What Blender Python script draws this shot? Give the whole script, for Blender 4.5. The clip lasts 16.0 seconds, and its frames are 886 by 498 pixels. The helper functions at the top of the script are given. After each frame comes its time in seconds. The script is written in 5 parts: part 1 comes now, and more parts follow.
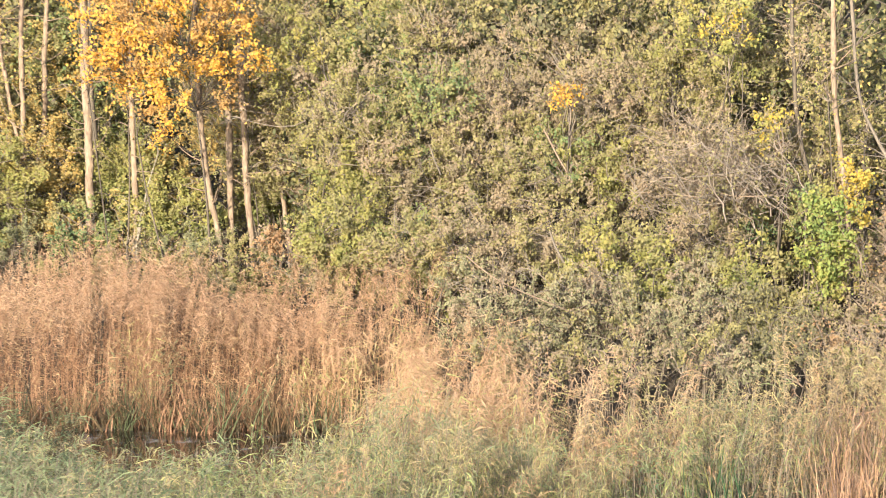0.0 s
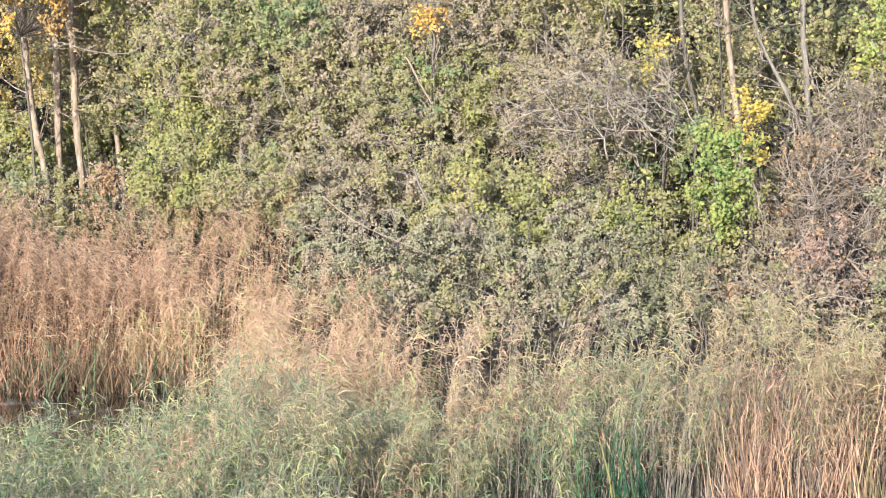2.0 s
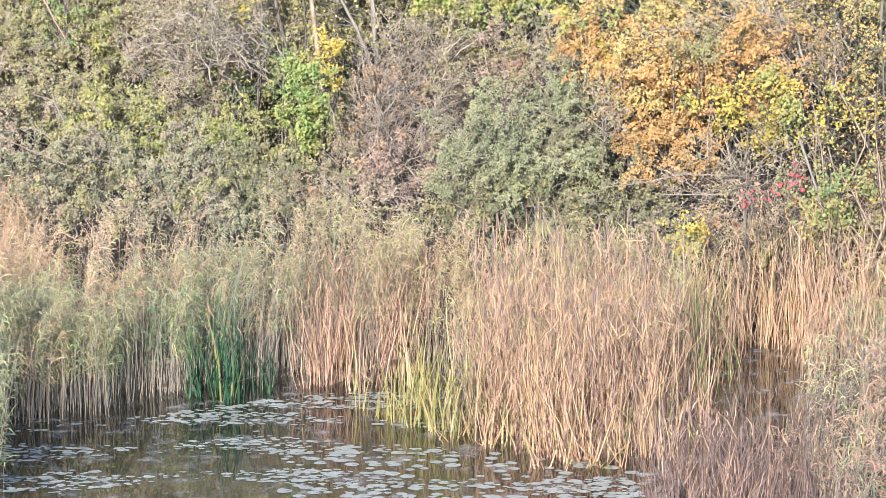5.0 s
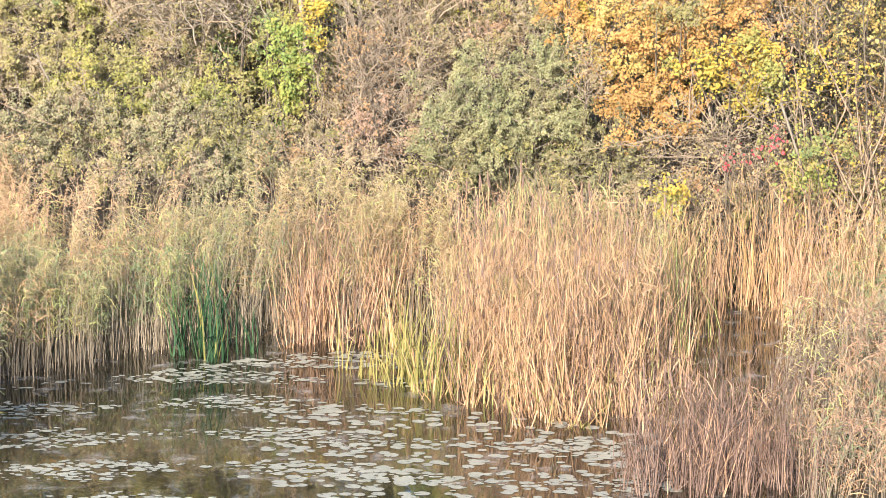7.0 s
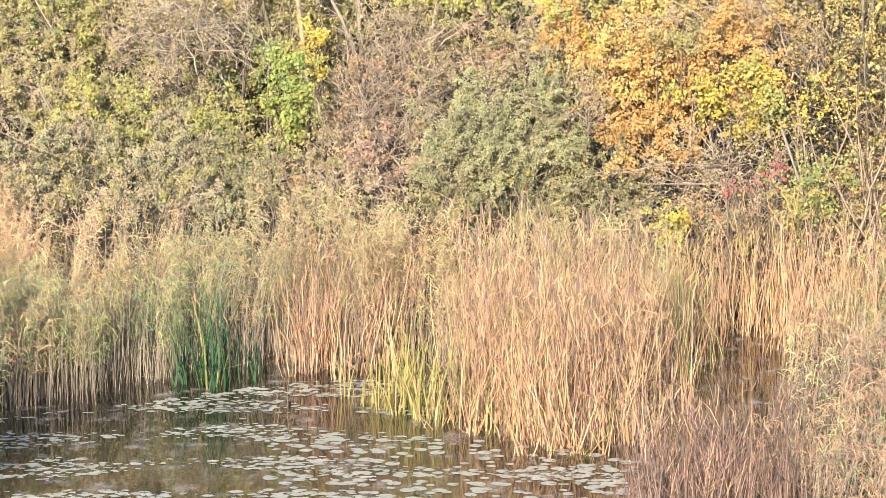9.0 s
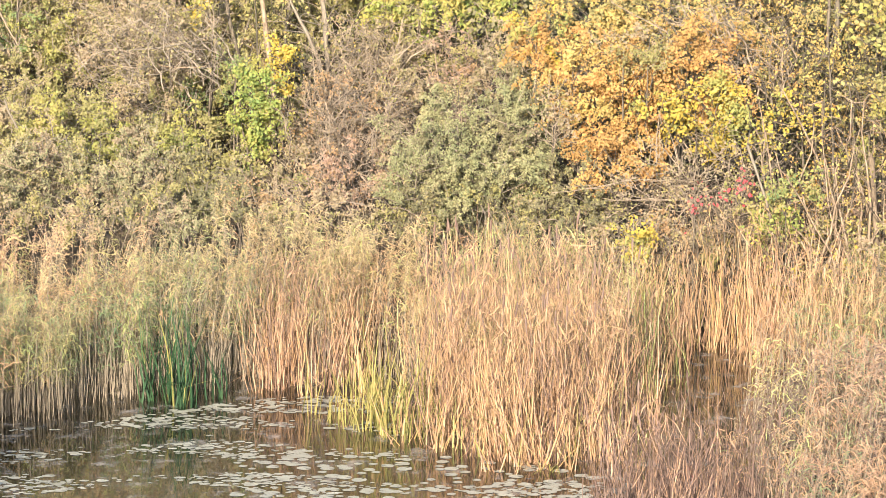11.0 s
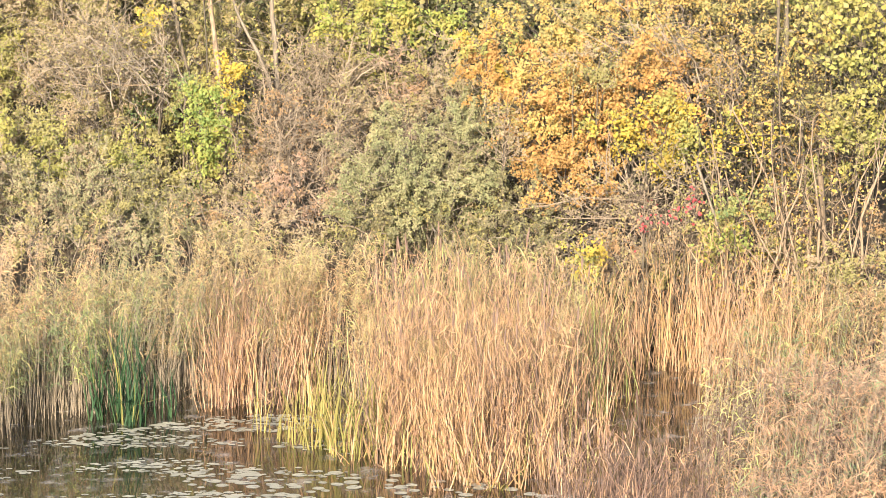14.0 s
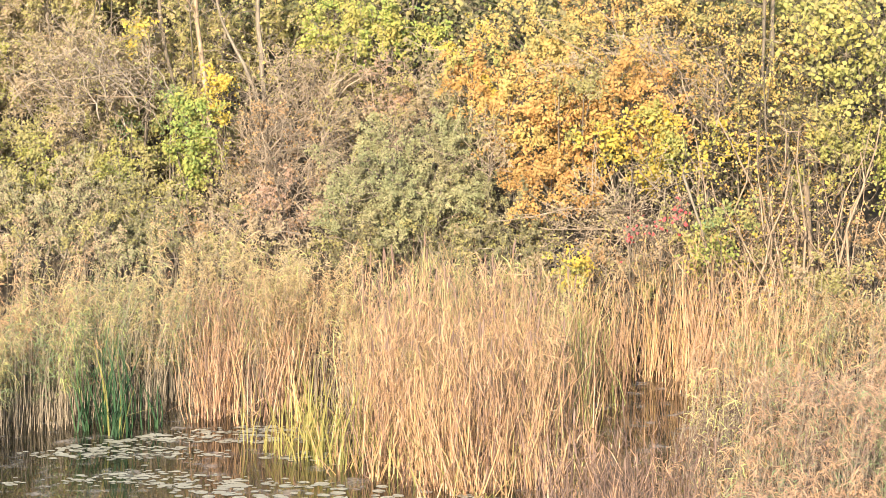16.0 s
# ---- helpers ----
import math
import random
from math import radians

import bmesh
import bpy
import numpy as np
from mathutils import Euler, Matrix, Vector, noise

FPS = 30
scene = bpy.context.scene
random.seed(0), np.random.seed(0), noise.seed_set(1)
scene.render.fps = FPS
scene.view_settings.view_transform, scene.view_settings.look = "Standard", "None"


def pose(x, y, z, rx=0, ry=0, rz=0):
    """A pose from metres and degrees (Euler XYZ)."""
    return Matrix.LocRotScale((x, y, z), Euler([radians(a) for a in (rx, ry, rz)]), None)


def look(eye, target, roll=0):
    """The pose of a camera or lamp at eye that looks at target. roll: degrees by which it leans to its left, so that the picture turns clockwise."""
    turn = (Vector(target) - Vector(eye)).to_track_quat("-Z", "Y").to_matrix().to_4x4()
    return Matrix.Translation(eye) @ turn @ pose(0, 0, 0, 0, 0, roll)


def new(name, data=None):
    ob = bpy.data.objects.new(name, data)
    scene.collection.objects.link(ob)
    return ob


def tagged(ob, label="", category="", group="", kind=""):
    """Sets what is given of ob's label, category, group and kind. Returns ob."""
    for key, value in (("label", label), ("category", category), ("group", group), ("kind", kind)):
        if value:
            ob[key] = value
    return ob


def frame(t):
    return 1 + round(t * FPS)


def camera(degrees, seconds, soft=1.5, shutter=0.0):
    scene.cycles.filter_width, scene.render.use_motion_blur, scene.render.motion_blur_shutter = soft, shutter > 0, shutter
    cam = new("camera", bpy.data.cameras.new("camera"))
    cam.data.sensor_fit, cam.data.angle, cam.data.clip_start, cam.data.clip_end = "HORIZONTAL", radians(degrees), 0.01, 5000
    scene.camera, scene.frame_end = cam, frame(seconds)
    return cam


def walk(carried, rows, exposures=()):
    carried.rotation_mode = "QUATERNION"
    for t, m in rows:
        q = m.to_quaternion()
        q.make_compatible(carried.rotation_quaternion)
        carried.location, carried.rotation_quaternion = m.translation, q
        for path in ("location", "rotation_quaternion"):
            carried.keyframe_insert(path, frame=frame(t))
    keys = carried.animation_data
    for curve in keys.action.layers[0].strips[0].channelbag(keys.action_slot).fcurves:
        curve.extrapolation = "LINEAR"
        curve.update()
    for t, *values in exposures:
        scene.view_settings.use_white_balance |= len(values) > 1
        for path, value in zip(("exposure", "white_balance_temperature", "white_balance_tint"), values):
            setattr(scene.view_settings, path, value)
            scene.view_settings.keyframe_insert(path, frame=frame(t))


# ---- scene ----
cam = camera(16.78, 16.0, soft=0.8, shutter=0.22)
# seconds, place in metres, tilt, roll and heading in degrees
ROWS = [
    (0.0, 0.601, 4.501, 7.473, -7.204, 1.092, 10.728),
    (0.5, -0.393, 8.271, 6.898, -7.332, 0.897, 9.740),
    (1.0, -0.354, 8.266, 6.903, -7.668, 0.879, 9.218),
    (1.5, -0.365, 8.287, 6.901, -7.963, 0.835, 8.456),
    (2.0, -0.378, 8.259, 6.914, -8.288, 0.679, 7.486),
    (2.5, -0.372, 8.283, 6.927, -8.626, 0.594, 6.161),
    (3.0, -0.279, 7.206, 7.184, -9.345, 0.226, 3.449),
    (3.5, -0.155, 6.058, 7.393, -9.705, 0.072, 1.869),
    (4.0, -0.019, 4.910, 7.591, -10.076, 0.081, 0.870),
    (4.5, 0.271, 1.326, 8.206, -10.335, 0.394, 0.397),
    (5.0, 0.322, 0.271, 8.334, -10.369, -0.090, -0.000),
    (5.2, 0.322, 0.271, 8.334, -10.541, -0.090, -0.194),
    (7.3, 0.282, 0.020, 8.385, -11.151, -0.457, -0.392),
    (7.5, 0.282, 0.020, 8.385, -11.171, -0.457, -0.392),
    (8.0, 0.284, 0.028, 8.374, -11.014, -0.316, -0.423),
    (8.5, 0.295, 0.029, 8.392, -10.802, -0.198, -0.353),
    (8.7, 0.295, 0.029, 8.392, -10.716, -0.198, -0.323),
    (10.8, 0.308, -0.012, 8.399, -10.286, -0.226, -0.894),
    (11.0, 0.308, -0.012, 8.399, -10.286, -0.226, -0.969),
    (11.5, 0.296, 0.003, 8.394, -10.272, -0.372, -1.275),
    (12.0, 0.302, 0.005, 8.383, -10.192, -0.410, -1.535),
    (12.5, 0.308, -0.004, 8.392, -10.085, -0.419, -1.640),
    (13.0, 0.293, 0.009, 8.397, -10.008, -0.427, -1.739),
    (13.5, 0.299, 0.004, 8.409, -9.987, -0.446, -1.839),
    (14.0, 0.315, 0.002, 8.408, -9.951, -0.434, -1.929),
    (14.5, 0.303, -0.010, 8.395, -9.885, -0.442, -1.992),
    (15.0, 0.303, -0.010, 8.409, -9.856, -0.463, -2.013),
    (15.5, 0.312, -0.018, 8.386, -9.718, -0.396, -2.045),
    (16.0, 0.329, -0.015, 8.384, -9.701, -0.370, -2.172),
]
EXPOSURES = [(0.0, 2.2, 6480, 12), (0.5, 2.2, 6000, 10), (1.5, 2.15, 5550, 11), (2.5, 2.15, 5270, 11), (4.5, 2.15, 5230, 11), (5.0, 2.3, 5230, 12), (7.5, 2.43, 6300, 11),
             (8.5, 2.43, 6300, 11), (11.0, 2.43, 6550, 11), (16.0, 2.43, 6880, 11)]
walk(cam, [(t, pose(x, y, z, 90 + tilt, 0, head) @ pose(0, 0, 0, 0, 0, -roll)) for t, x, y, z, tilt, roll, head in ROWS], EXPOSURES)

# ---- light: low warm sun from behind the camera, clear sky ----
SUN = Vector((-0.22, -0.91, 0.34)).normalized()
world = bpy.data.worlds.new("sky")
scene.world = world
world.use_nodes = True
wn = world.node_tree
sky = wn.nodes.new("ShaderNodeTexSky")
sky.sky_type = "NISHITA"
sky.sun_disc = False
sky.sun_elevation = math.asin(SUN.z)
sky.sun_rotation = math.atan2(SUN.x, SUN.y)
wn.links.new(sky.outputs[0], wn.nodes["Background"].inputs[0])
wn.nodes["Background"].inputs[1].default_value = 0.105
sun = new("sun", bpy.data.lights.new("sun", "SUN"))
sun.data.energy = 3.4
sun.data.angle = radians(0.55)
sun.data.color = (1.0, 0.87, 0.68)
sun.matrix_world = look(SUN * 100, (0, 0, 0))

rng = np.random.default_rng(7)


# ---- materials ----
def node_material(name):
    m = bpy.data.materials.new(name)
    m.use_nodes = True
    m.node_tree.nodes.clear()
    return m, m.node_tree.nodes, m.node_tree.links


def ramp_node(nodes, colours):
    r = nodes.new("ShaderNodeValToRGB")
    e = r.color_ramp.elements
    while len(e) < len(colours):
        e.new(0.5)
    for i, c in enumerate(colours):
        e[i].position = i / (len(colours) - 1)
        e[i].color = (*c, 1)
    return r


def foliage(name, colours, thin=0.4, rough=0.6, patch=1.2, gloss=0.15):
    """A thin leaf: every leaf takes its own shade, drifting from bough to bough, strongly enough to stand in for
    shading too.
    """
    m, nodes, links = node_material(name)
    geo = nodes.new("ShaderNodeNewGeometry")
    tex = nodes.new("ShaderNodeTexNoise")
    tex.inputs["Scale"].default_value = patch
    tex.inputs["Detail"].default_value = 6
    tex.inputs["Roughness"].default_value = 0.68
    co = nodes.new("ShaderNodeTexCoord")
    links.new(co.outputs["Object"], tex.inputs["Vector"])
    # high contrast: the drift in colour also imitates lit and shaded clumps
    a = nodes.new("ShaderNodeMath")
    a.operation = "MULTIPLY_ADD"
    a.inputs[1].default_value = 2.1
    a.inputs[2].default_value = -0.66
    links.new(tex.outputs["Fac"], a.inputs[0])
    b = nodes.new("ShaderNodeMath")
    b.operation = "MULTIPLY_ADD"
    b.inputs[1].default_value = 0.3
    links.new(geo.outputs["Random Per Island"], b.inputs[0])
    links.new(a.outputs[0], b.inputs[2])
    r = ramp_node(nodes, colours)
    links.new(b.outputs[0], r.inputs[0])
    p = nodes.new("ShaderNodeBsdfPrincipled")
    p.inputs["Roughness"].default_value = rough
    p.inputs["Specular IOR Level"].default_value = gloss
    links.new(r.outputs[0], p.inputs["Base Color"])
    tr = nodes.new("ShaderNodeBsdfTranslucent")
    links.new(r.outputs[0], tr.inputs["Color"])
    mix = nodes.new("ShaderNodeMixShader")
    mix.inputs[0].default_value = thin
    links.new(p.outputs[0], mix.inputs[1])
    links.new(tr.outputs[0], mix.inputs[2])
    out = nodes.new("ShaderNodeOutputMaterial")
    links.new(mix.outputs[0], out.inputs[0])
    return m


def rough_surface(name, colours, scale, stretch=(1, 1, 1), bump=0.5, rough=0.85):
    m, nodes, links = node_material(name)
    co = nodes.new("ShaderNodeTexCoord")
    mp = nodes.new("ShaderNodeMapping")
    mp.inputs["Scale"].default_value = stretch
    links.new(co.outputs["Object"], mp.inputs[0])
    t1 = nodes.new("ShaderNodeTexNoise")
    t1.inputs["Scale"].default_value = scale
    t1.inputs["Detail"].default_value = 8
    t2 = nodes.new("ShaderNodeTexNoise")
    t2.inputs["Scale"].default_value = scale * 0.17
    for t in (t1, t2):
        links.new(mp.outputs[0], t.inputs["Vector"])
    mx = nodes.new("ShaderNodeMath")
    mx.operation = "MULTIPLY_ADD"
    mx.inputs[1].default_value = 0.55
    links.new(t1.outputs["Fac"], mx.inputs[0])
    sc = nodes.new("ShaderNodeMath")
    sc.operation = "MULTIPLY"
    sc.inputs[1].default_value = 0.45
    links.new(t2.outputs["Fac"], sc.inputs[0])
    links.new(sc.outputs[0], mx.inputs[2])
    st = nodes.new("ShaderNodeMapRange")
    st.inputs["From Min"].default_value = 0.3
    st.inputs["From Max"].default_value = 0.7
    links.new(mx.outputs[0], st.inputs[0])
    r = ramp_node(nodes, colours)
    links.new(st.outputs[0], r.inputs[0])
    p = nodes.new("ShaderNodeBsdfPrincipled")
    p.inputs["Roughness"].default_value = rough
    links.new(r.outputs[0], p.inputs["Base Color"])
    bp = nodes.new("ShaderNodeBump")
    bp.inputs["Strength"].default_value = bump
    bp.inputs["Distance"].default_value = 0.02
    links.new(t1.outputs["Fac"], bp.inputs["Height"])
    links.new(bp.outputs[0], p.inputs["Normal"])
    out = nodes.new("ShaderNodeOutputMaterial")
    links.new(p.outputs[0], out.inputs[0])
    return m


LEAF = {
    "olive": foliage("leaf_olive", [(0.154, 0.162, 0.072), (0.211, 0.201, 0.085), (0.261, 0.233, 0.102), (0.306, 0.244, 0.123)]),
    "ygreen": foliage("leaf_yellow_green", [(0.146, 0.180, 0.068), (0.205, 0.219, 0.074), (0.280, 0.258, 0.083), (0.352, 0.284, 0.094)]),
    "green": foliage("leaf_green", [(0.085, 0.153, 0.079), (0.137, 0.189, 0.083), (0.217, 0.227, 0.084), (0.315, 0.255, 0.102)]),
    "lime": foliage("leaf_lime", [(0.113, 0.181, 0.069), (0.171, 0.229, 0.071), (0.244, 0.266, 0.072), (0.381, 0.313, 0.082)]),
    # darker olive, also puts shade into the colour of low, overhung bushes
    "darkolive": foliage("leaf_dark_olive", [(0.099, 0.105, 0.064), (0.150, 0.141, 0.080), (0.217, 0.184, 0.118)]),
    "silver": foliage("leaf_silver", [(0.119, 0.127, 0.068), (0.164, 0.162, 0.087), (0.206, 0.192, 0.109), (0.259, 0.233, 0.146)], thin=0.2, gloss=0.2),
    "sage": foliage("leaf_sage", [(0.121, 0.140, 0.074), (0.169, 0.178, 0.093), (0.222, 0.215, 0.114), (0.286, 0.248, 0.137)], thin=0.25),
    "taupe": foliage("leaf_taupe", [(0.174, 0.153, 0.094), (0.240, 0.198, 0.125), (0.296, 0.236, 0.160), (0.316, 0.219, 0.143)]),
    "brown": foliage("leaf_brown", [(0.187, 0.146, 0.083), (0.262, 0.179, 0.101), (0.341, 0.216, 0.121), (0.376, 0.248, 0.100)]),
    "mauve": foliage("leaf_mauve", [(0.233, 0.166, 0.128), (0.293, 0.204, 0.157), (0.353, 0.242, 0.182)]),
    "orange": foliage("leaf_orange", [(0.406, 0.239, 0.067), (0.518, 0.296, 0.056), (0.565, 0.322, 0.064), (0.511, 0.345, 0.089)]),
    "rust": foliage("leaf_rust", [(0.273, 0.172, 0.091), (0.371, 0.217, 0.089), (0.438, 0.253, 0.093), (0.419, 0.279, 0.109)]),
    "gold": foliage("leaf_gold", [(0.240, 0.161, 0.081), (0.317, 0.200, 0.082), (0.385, 0.234, 0.084), (0.366, 0.253, 0.104)]),
    "yellow": foliage("leaf_yellow", [(0.275, 0.227, 0.068), (0.363, 0.278, 0.061), (0.439, 0.308, 0.057)]),
    "straw": foliage("leaf_straw_gold", [(0.238, 0.200, 0.093), (0.335, 0.261, 0.100), (0.417, 0.297, 0.103), (0.464, 0.313, 0.102)]),
    "red": foliage("leaf_red", [(0.460, 0.069, 0.084), (0.523, 0.103, 0.110)]),
    # colour kept dark so that the gaps behind the bushes read as shade
    "deep": foliage("leaf_deep_shaded", [(0.073, 0.087, 0.046), (0.102, 0.113, 0.056), (0.148, 0.140, 0.070)]),
}
# the second kind of leaf that grows through each crown
SECOND = {"olive": "taupe", "ygreen": "olive", "green": "olive", "lime": "ygreen", "darkolive": "olive", "silver": "taupe", "sage": "darkolive",
          "taupe": "olive", "brown": "taupe", "mauve": "brown", "orange": "gold", "rust": "straw", "gold": "rust", "yellow": "ygreen", "straw": "olive",
          "red": "brown", "deep": "olive"}
BARK = {
    "bark": rough_surface("bark_dark", [(0.035, 0.03, 0.022), (0.08, 0.065, 0.047), (0.13, 0.107, 0.078)], 14, (1, 1, 0.25)),
    "barkpale": rough_surface("bark_pale", [(0.06, 0.043, 0.03), (0.15, 0.108, 0.073), (0.21, 0.155, 0.105), (0.3, 0.23, 0.16)], 26, (1, 1, 0.35), bump=1.0),
    "barkgrey": rough_surface("bark_grey", [(0.05, 0.041, 0.031), (0.115, 0.095, 0.072), (0.175, 0.147, 0.113)], 26, (1, 1, 0.35), bump=1.0),
    "barkwhite": rough_surface("bark_white", [(0.14, 0.12, 0.09), (0.24, 0.21, 0.16), (0.31, 0.28, 0.225)], 12, (1, 1, 0.3)),
    "barkbrown": rough_surface("bark_brown", [(0.045, 0.033, 0.022), (0.1, 0.073, 0.048), (0.17, 0.125, 0.085)], 22, (1, 1, 0.35), bump=1.0),
    "grey": rough_surface("twig_grey", [(0.09, 0.072, 0.055), (0.17, 0.14, 0.11), (0.26, 0.22, 0.17)], 5),
    "pale": rough_surface("twig_pale", [(0.22, 0.185, 0.14), (0.33, 0.285, 0.22), (0.43, 0.375, 0.30)], 5),
    "straw": rough_surface("twig_straw", [(0.1, 0.08, 0.058), (0.19, 0.148, 0.108), (0.29, 0.23, 0.17)], 5),
    "mauve": rough_surface("twig_mauve", [(0.13, 0.093, 0.073), (0.22, 0.162, 0.125), (0.31, 0.235, 0.18)], 5),
}
REED = {
    "stem": foliage("reed_stem", [(0.134, 0.113, 0.088), (0.196, 0.163, 0.123), (0.260, 0.217, 0.164)], thin=0.1, patch=0.8),
    "tan": foliage("reed_leaf_tan", [(0.300, 0.178, 0.102), (0.400, 0.250, 0.146), (0.459, 0.308, 0.186)], thin=0.3, patch=0.8),
    "mixed": foliage("reed_leaf_mixed", [(0.249, 0.330, 0.130), (0.336, 0.381, 0.150), (0.435, 0.401, 0.170), (0.513, 0.404, 0.200)], thin=0.42, patch=0.7),
    "green": foliage("reed_leaf_green", [(0.147, 0.222, 0.125), (0.193, 0.253, 0.131), (0.250, 0.275, 0.141), (0.315, 0.285, 0.157)], thin=0.42, patch=0.7),
    "iris": foliage("iris_leaf", [(0.014, 0.036, 0.019), (0.027, 0.064, 0.030), (0.060, 0.098, 0.040)], thin=0.25),
    "flag": foliage("flag_leaf", [(0.123, 0.144, 0.051), (0.191, 0.183, 0.060), (0.269, 0.212, 0.081)], thin=0.3),
    "cattail": foliage("cattail_leaf", [(0.179, 0.105, 0.060), (0.307, 0.191, 0.106), (0.404, 0.265, 0.151), (0.385, 0.278, 0.133)], thin=0.25, patch=5),
    "gold": foliage("cattail_gold", [(0.218, 0.136, 0.060), (0.365, 0.242, 0.103), (0.452, 0.322, 0.145)], thin=0.25, patch=5),
    "pink": foliage("cattail_pink", [(0.195, 0.114, 0.076), (0.329, 0.206, 0.134), (0.439, 0.303, 0.209)], thin=0.25, patch=5),
    "dry": foliage("cattail_dry", [(0.077, 0.051, 0.045), (0.134, 0.090, 0.073), (0.212, 0.150, 0.122)], thin=0.2),
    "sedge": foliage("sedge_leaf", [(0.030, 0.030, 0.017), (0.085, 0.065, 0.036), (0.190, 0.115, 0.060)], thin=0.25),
    "sand": foliage("reed_leaf_sand", [(0.374, 0.266, 0.150), (0.450, 0.334, 0.188), (0.503, 0.382, 0.225)], thin=0.42, patch=0.7),
    # darker copy of the green reed leaf, shade put into its colour
    "shade": foliage("reed_leaf_shaded", [(0.060, 0.085, 0.045), (0.100, 0.130, 0.065), (0.150, 0.165, 0.085)], thin=0.3, patch=0.7),
    "rusty": foliage("reed_leaf_rusty", [(0.181, 0.104, 0.063), (0.259, 0.149, 0.088), (0.322, 0.196, 0.117)], thin=0.25, patch=0.9),
    "tassel": foliage("reed_tassel", [(0.278, 0.221, 0.122), (0.373, 0.295, 0.158), (0.449, 0.356, 0.198)], thin=0.4),
    "plume": foliage("reed_plume", [(0.333, 0.208, 0.132), (0.414, 0.274, 0.174), (0.479, 0.344, 0.225)], thin=0.4),
}


# ---- mesh tools ----
def mesh_of(name, verts, faces, mats, slots=None):
    """A mesh from arrays: verts n x 3, faces a list of index arrays with 3 or 4 columns."""
    me = bpy.data.meshes.new(name)
    sizes = np.concatenate([np.full(len(f), f.shape[1]) for f in faces])
    loops = np.concatenate([f.ravel() for f in faces]).astype(np.int32)
    me.vertices.add(len(verts))
    me.vertices.foreach_set("co", np.asarray(verts, np.float32).ravel())
    me.loops.add(len(loops))
    me.loops.foreach_set("vertex_index", loops)
    me.polygons.add(len(sizes))
    me.polygons.foreach_set("loop_start", (np.cumsum(sizes) - sizes).astype(np.int32))
    if slots is not None:
        me.polygons.foreach_set("material_index", np.asarray(slots, np.int32))
    for m in mats:
        me.materials.append(m)
    me.update(calc_edges=True)
    return me


def unit(v):
    return v / np.maximum(np.linalg.norm(v, axis=-1, keepdims=True), 1e-9)


def tubes(paths, radii, sides=3):
    """Tapered tubes along n paths of k points; radii n x k."""
    n, k, _ = paths.shape
    tan = unit(np.gradient(paths, axis=1))
    ref = np.where(np.abs(tan[..., 2:3]) > 0.9, np.array([1.0, 0, 0]), np.array([0, 0, 1.0]))
    u = unit(np.cross(tan, ref))
    v = np.cross(tan, u)
    a = np.arange(sides) * 2 * np.pi / sides
    ring = paths[:, :, None] + radii[:, :, None, None] * (u[:, :, None] * np.cos(a)[:, None] + v[:, :, None] * np.sin(a)[:, None])
    idx = np.arange(n * k * sides).reshape(n, k, sides)
    nxt = np.roll(idx, -1, axis=2)
    f = np.stack([idx[:, :-1], nxt[:, :-1], nxt[:, 1:], idx[:, 1:]], -1).reshape(-1, 4)
    return ring.reshape(-1, 3), f


def ribbons(paths, widths, side):
    """Flat blades along n paths of k points; widths n x k, side n x 3."""
    n, k, _ = paths.shape
    off = side[:, None] * widths[..., None] * 0.5
    v = np.stack([paths - off, paths + off], 2)
    idx = np.arange(n * k * 2).reshape(n, k, 2)
    f = np.stack([idx[:, :-1, 0], idx[:, :-1, 1], idx[:, 1:, 1], idx[:, 1:, 0]], -1).reshape(-1, 4)
    return v.reshape(-1, 3), f


def leaf_quads(c, size, droop=0.25, facing=2.0, narrow=0.72):
    """Pointed, slightly folded leaves at the centres c, turned at random and a little towards the light."""
    n = len(c)
    axis = unit(rng.normal(size=(n, 3)) + [0, 0, -droop])
    nor = rng.normal(size=(n, 3)) + facing * np.array([-0.3, -0.9, 0.7])
    b = unit(np.cross(nor, axis))
    nor = np.cross(axis, b)
    s = (size * rng.uniform(0.6, 1.3, n))[:, None]
    if size < 0.05:
        v = np.stack([c + axis * s * 0.55, c - axis * s * 0.4 + b * s * 0.42, c - axis * s * 0.4 - b * s * 0.42], 1)
        return v.reshape(-1, 3), np.arange(n * 3).reshape(n, 3)
    mid = c + nor * s * 0.13 + axis * s * 0.08
    v = np.stack([c - axis * s * 0.5, mid + b * s * narrow * 0.5, c + axis * s * 0.5, mid - b * s * narrow * 0.5], 1)
    return v.reshape(-1, 3), np.arange(n * 4).reshape(n, 4)


def join(groups):
    """Joins (verts, faces, slot) groups of quads."""
    vs, fs, sl, base = [], [], [], 0
    for v, f, s in groups:
        vs.append(v), fs.append(f + base), sl.append(np.broadcast_to(s, len(f)))
        base += len(v)
    return np.concatenate(vs), [np.concatenate(fs)], np.concatenate(sl)


def part(name, mesh, parent, label=""):
    ob = new(name, mesh)
    ob.parent = parent
    return tagged(ob, label)


# ---- the lie of the land ----
BANK_X = np.array([-60, -20, -14, -9.0, -7.0, -5.0, 0.0, 4.0, 7.0, 10.0, 60])
BANK_Y = np.array([47, 47, 46.6, 45.6, 43.2, 41.6, 40.8, 40.2, 39.6, 38.6, 36])


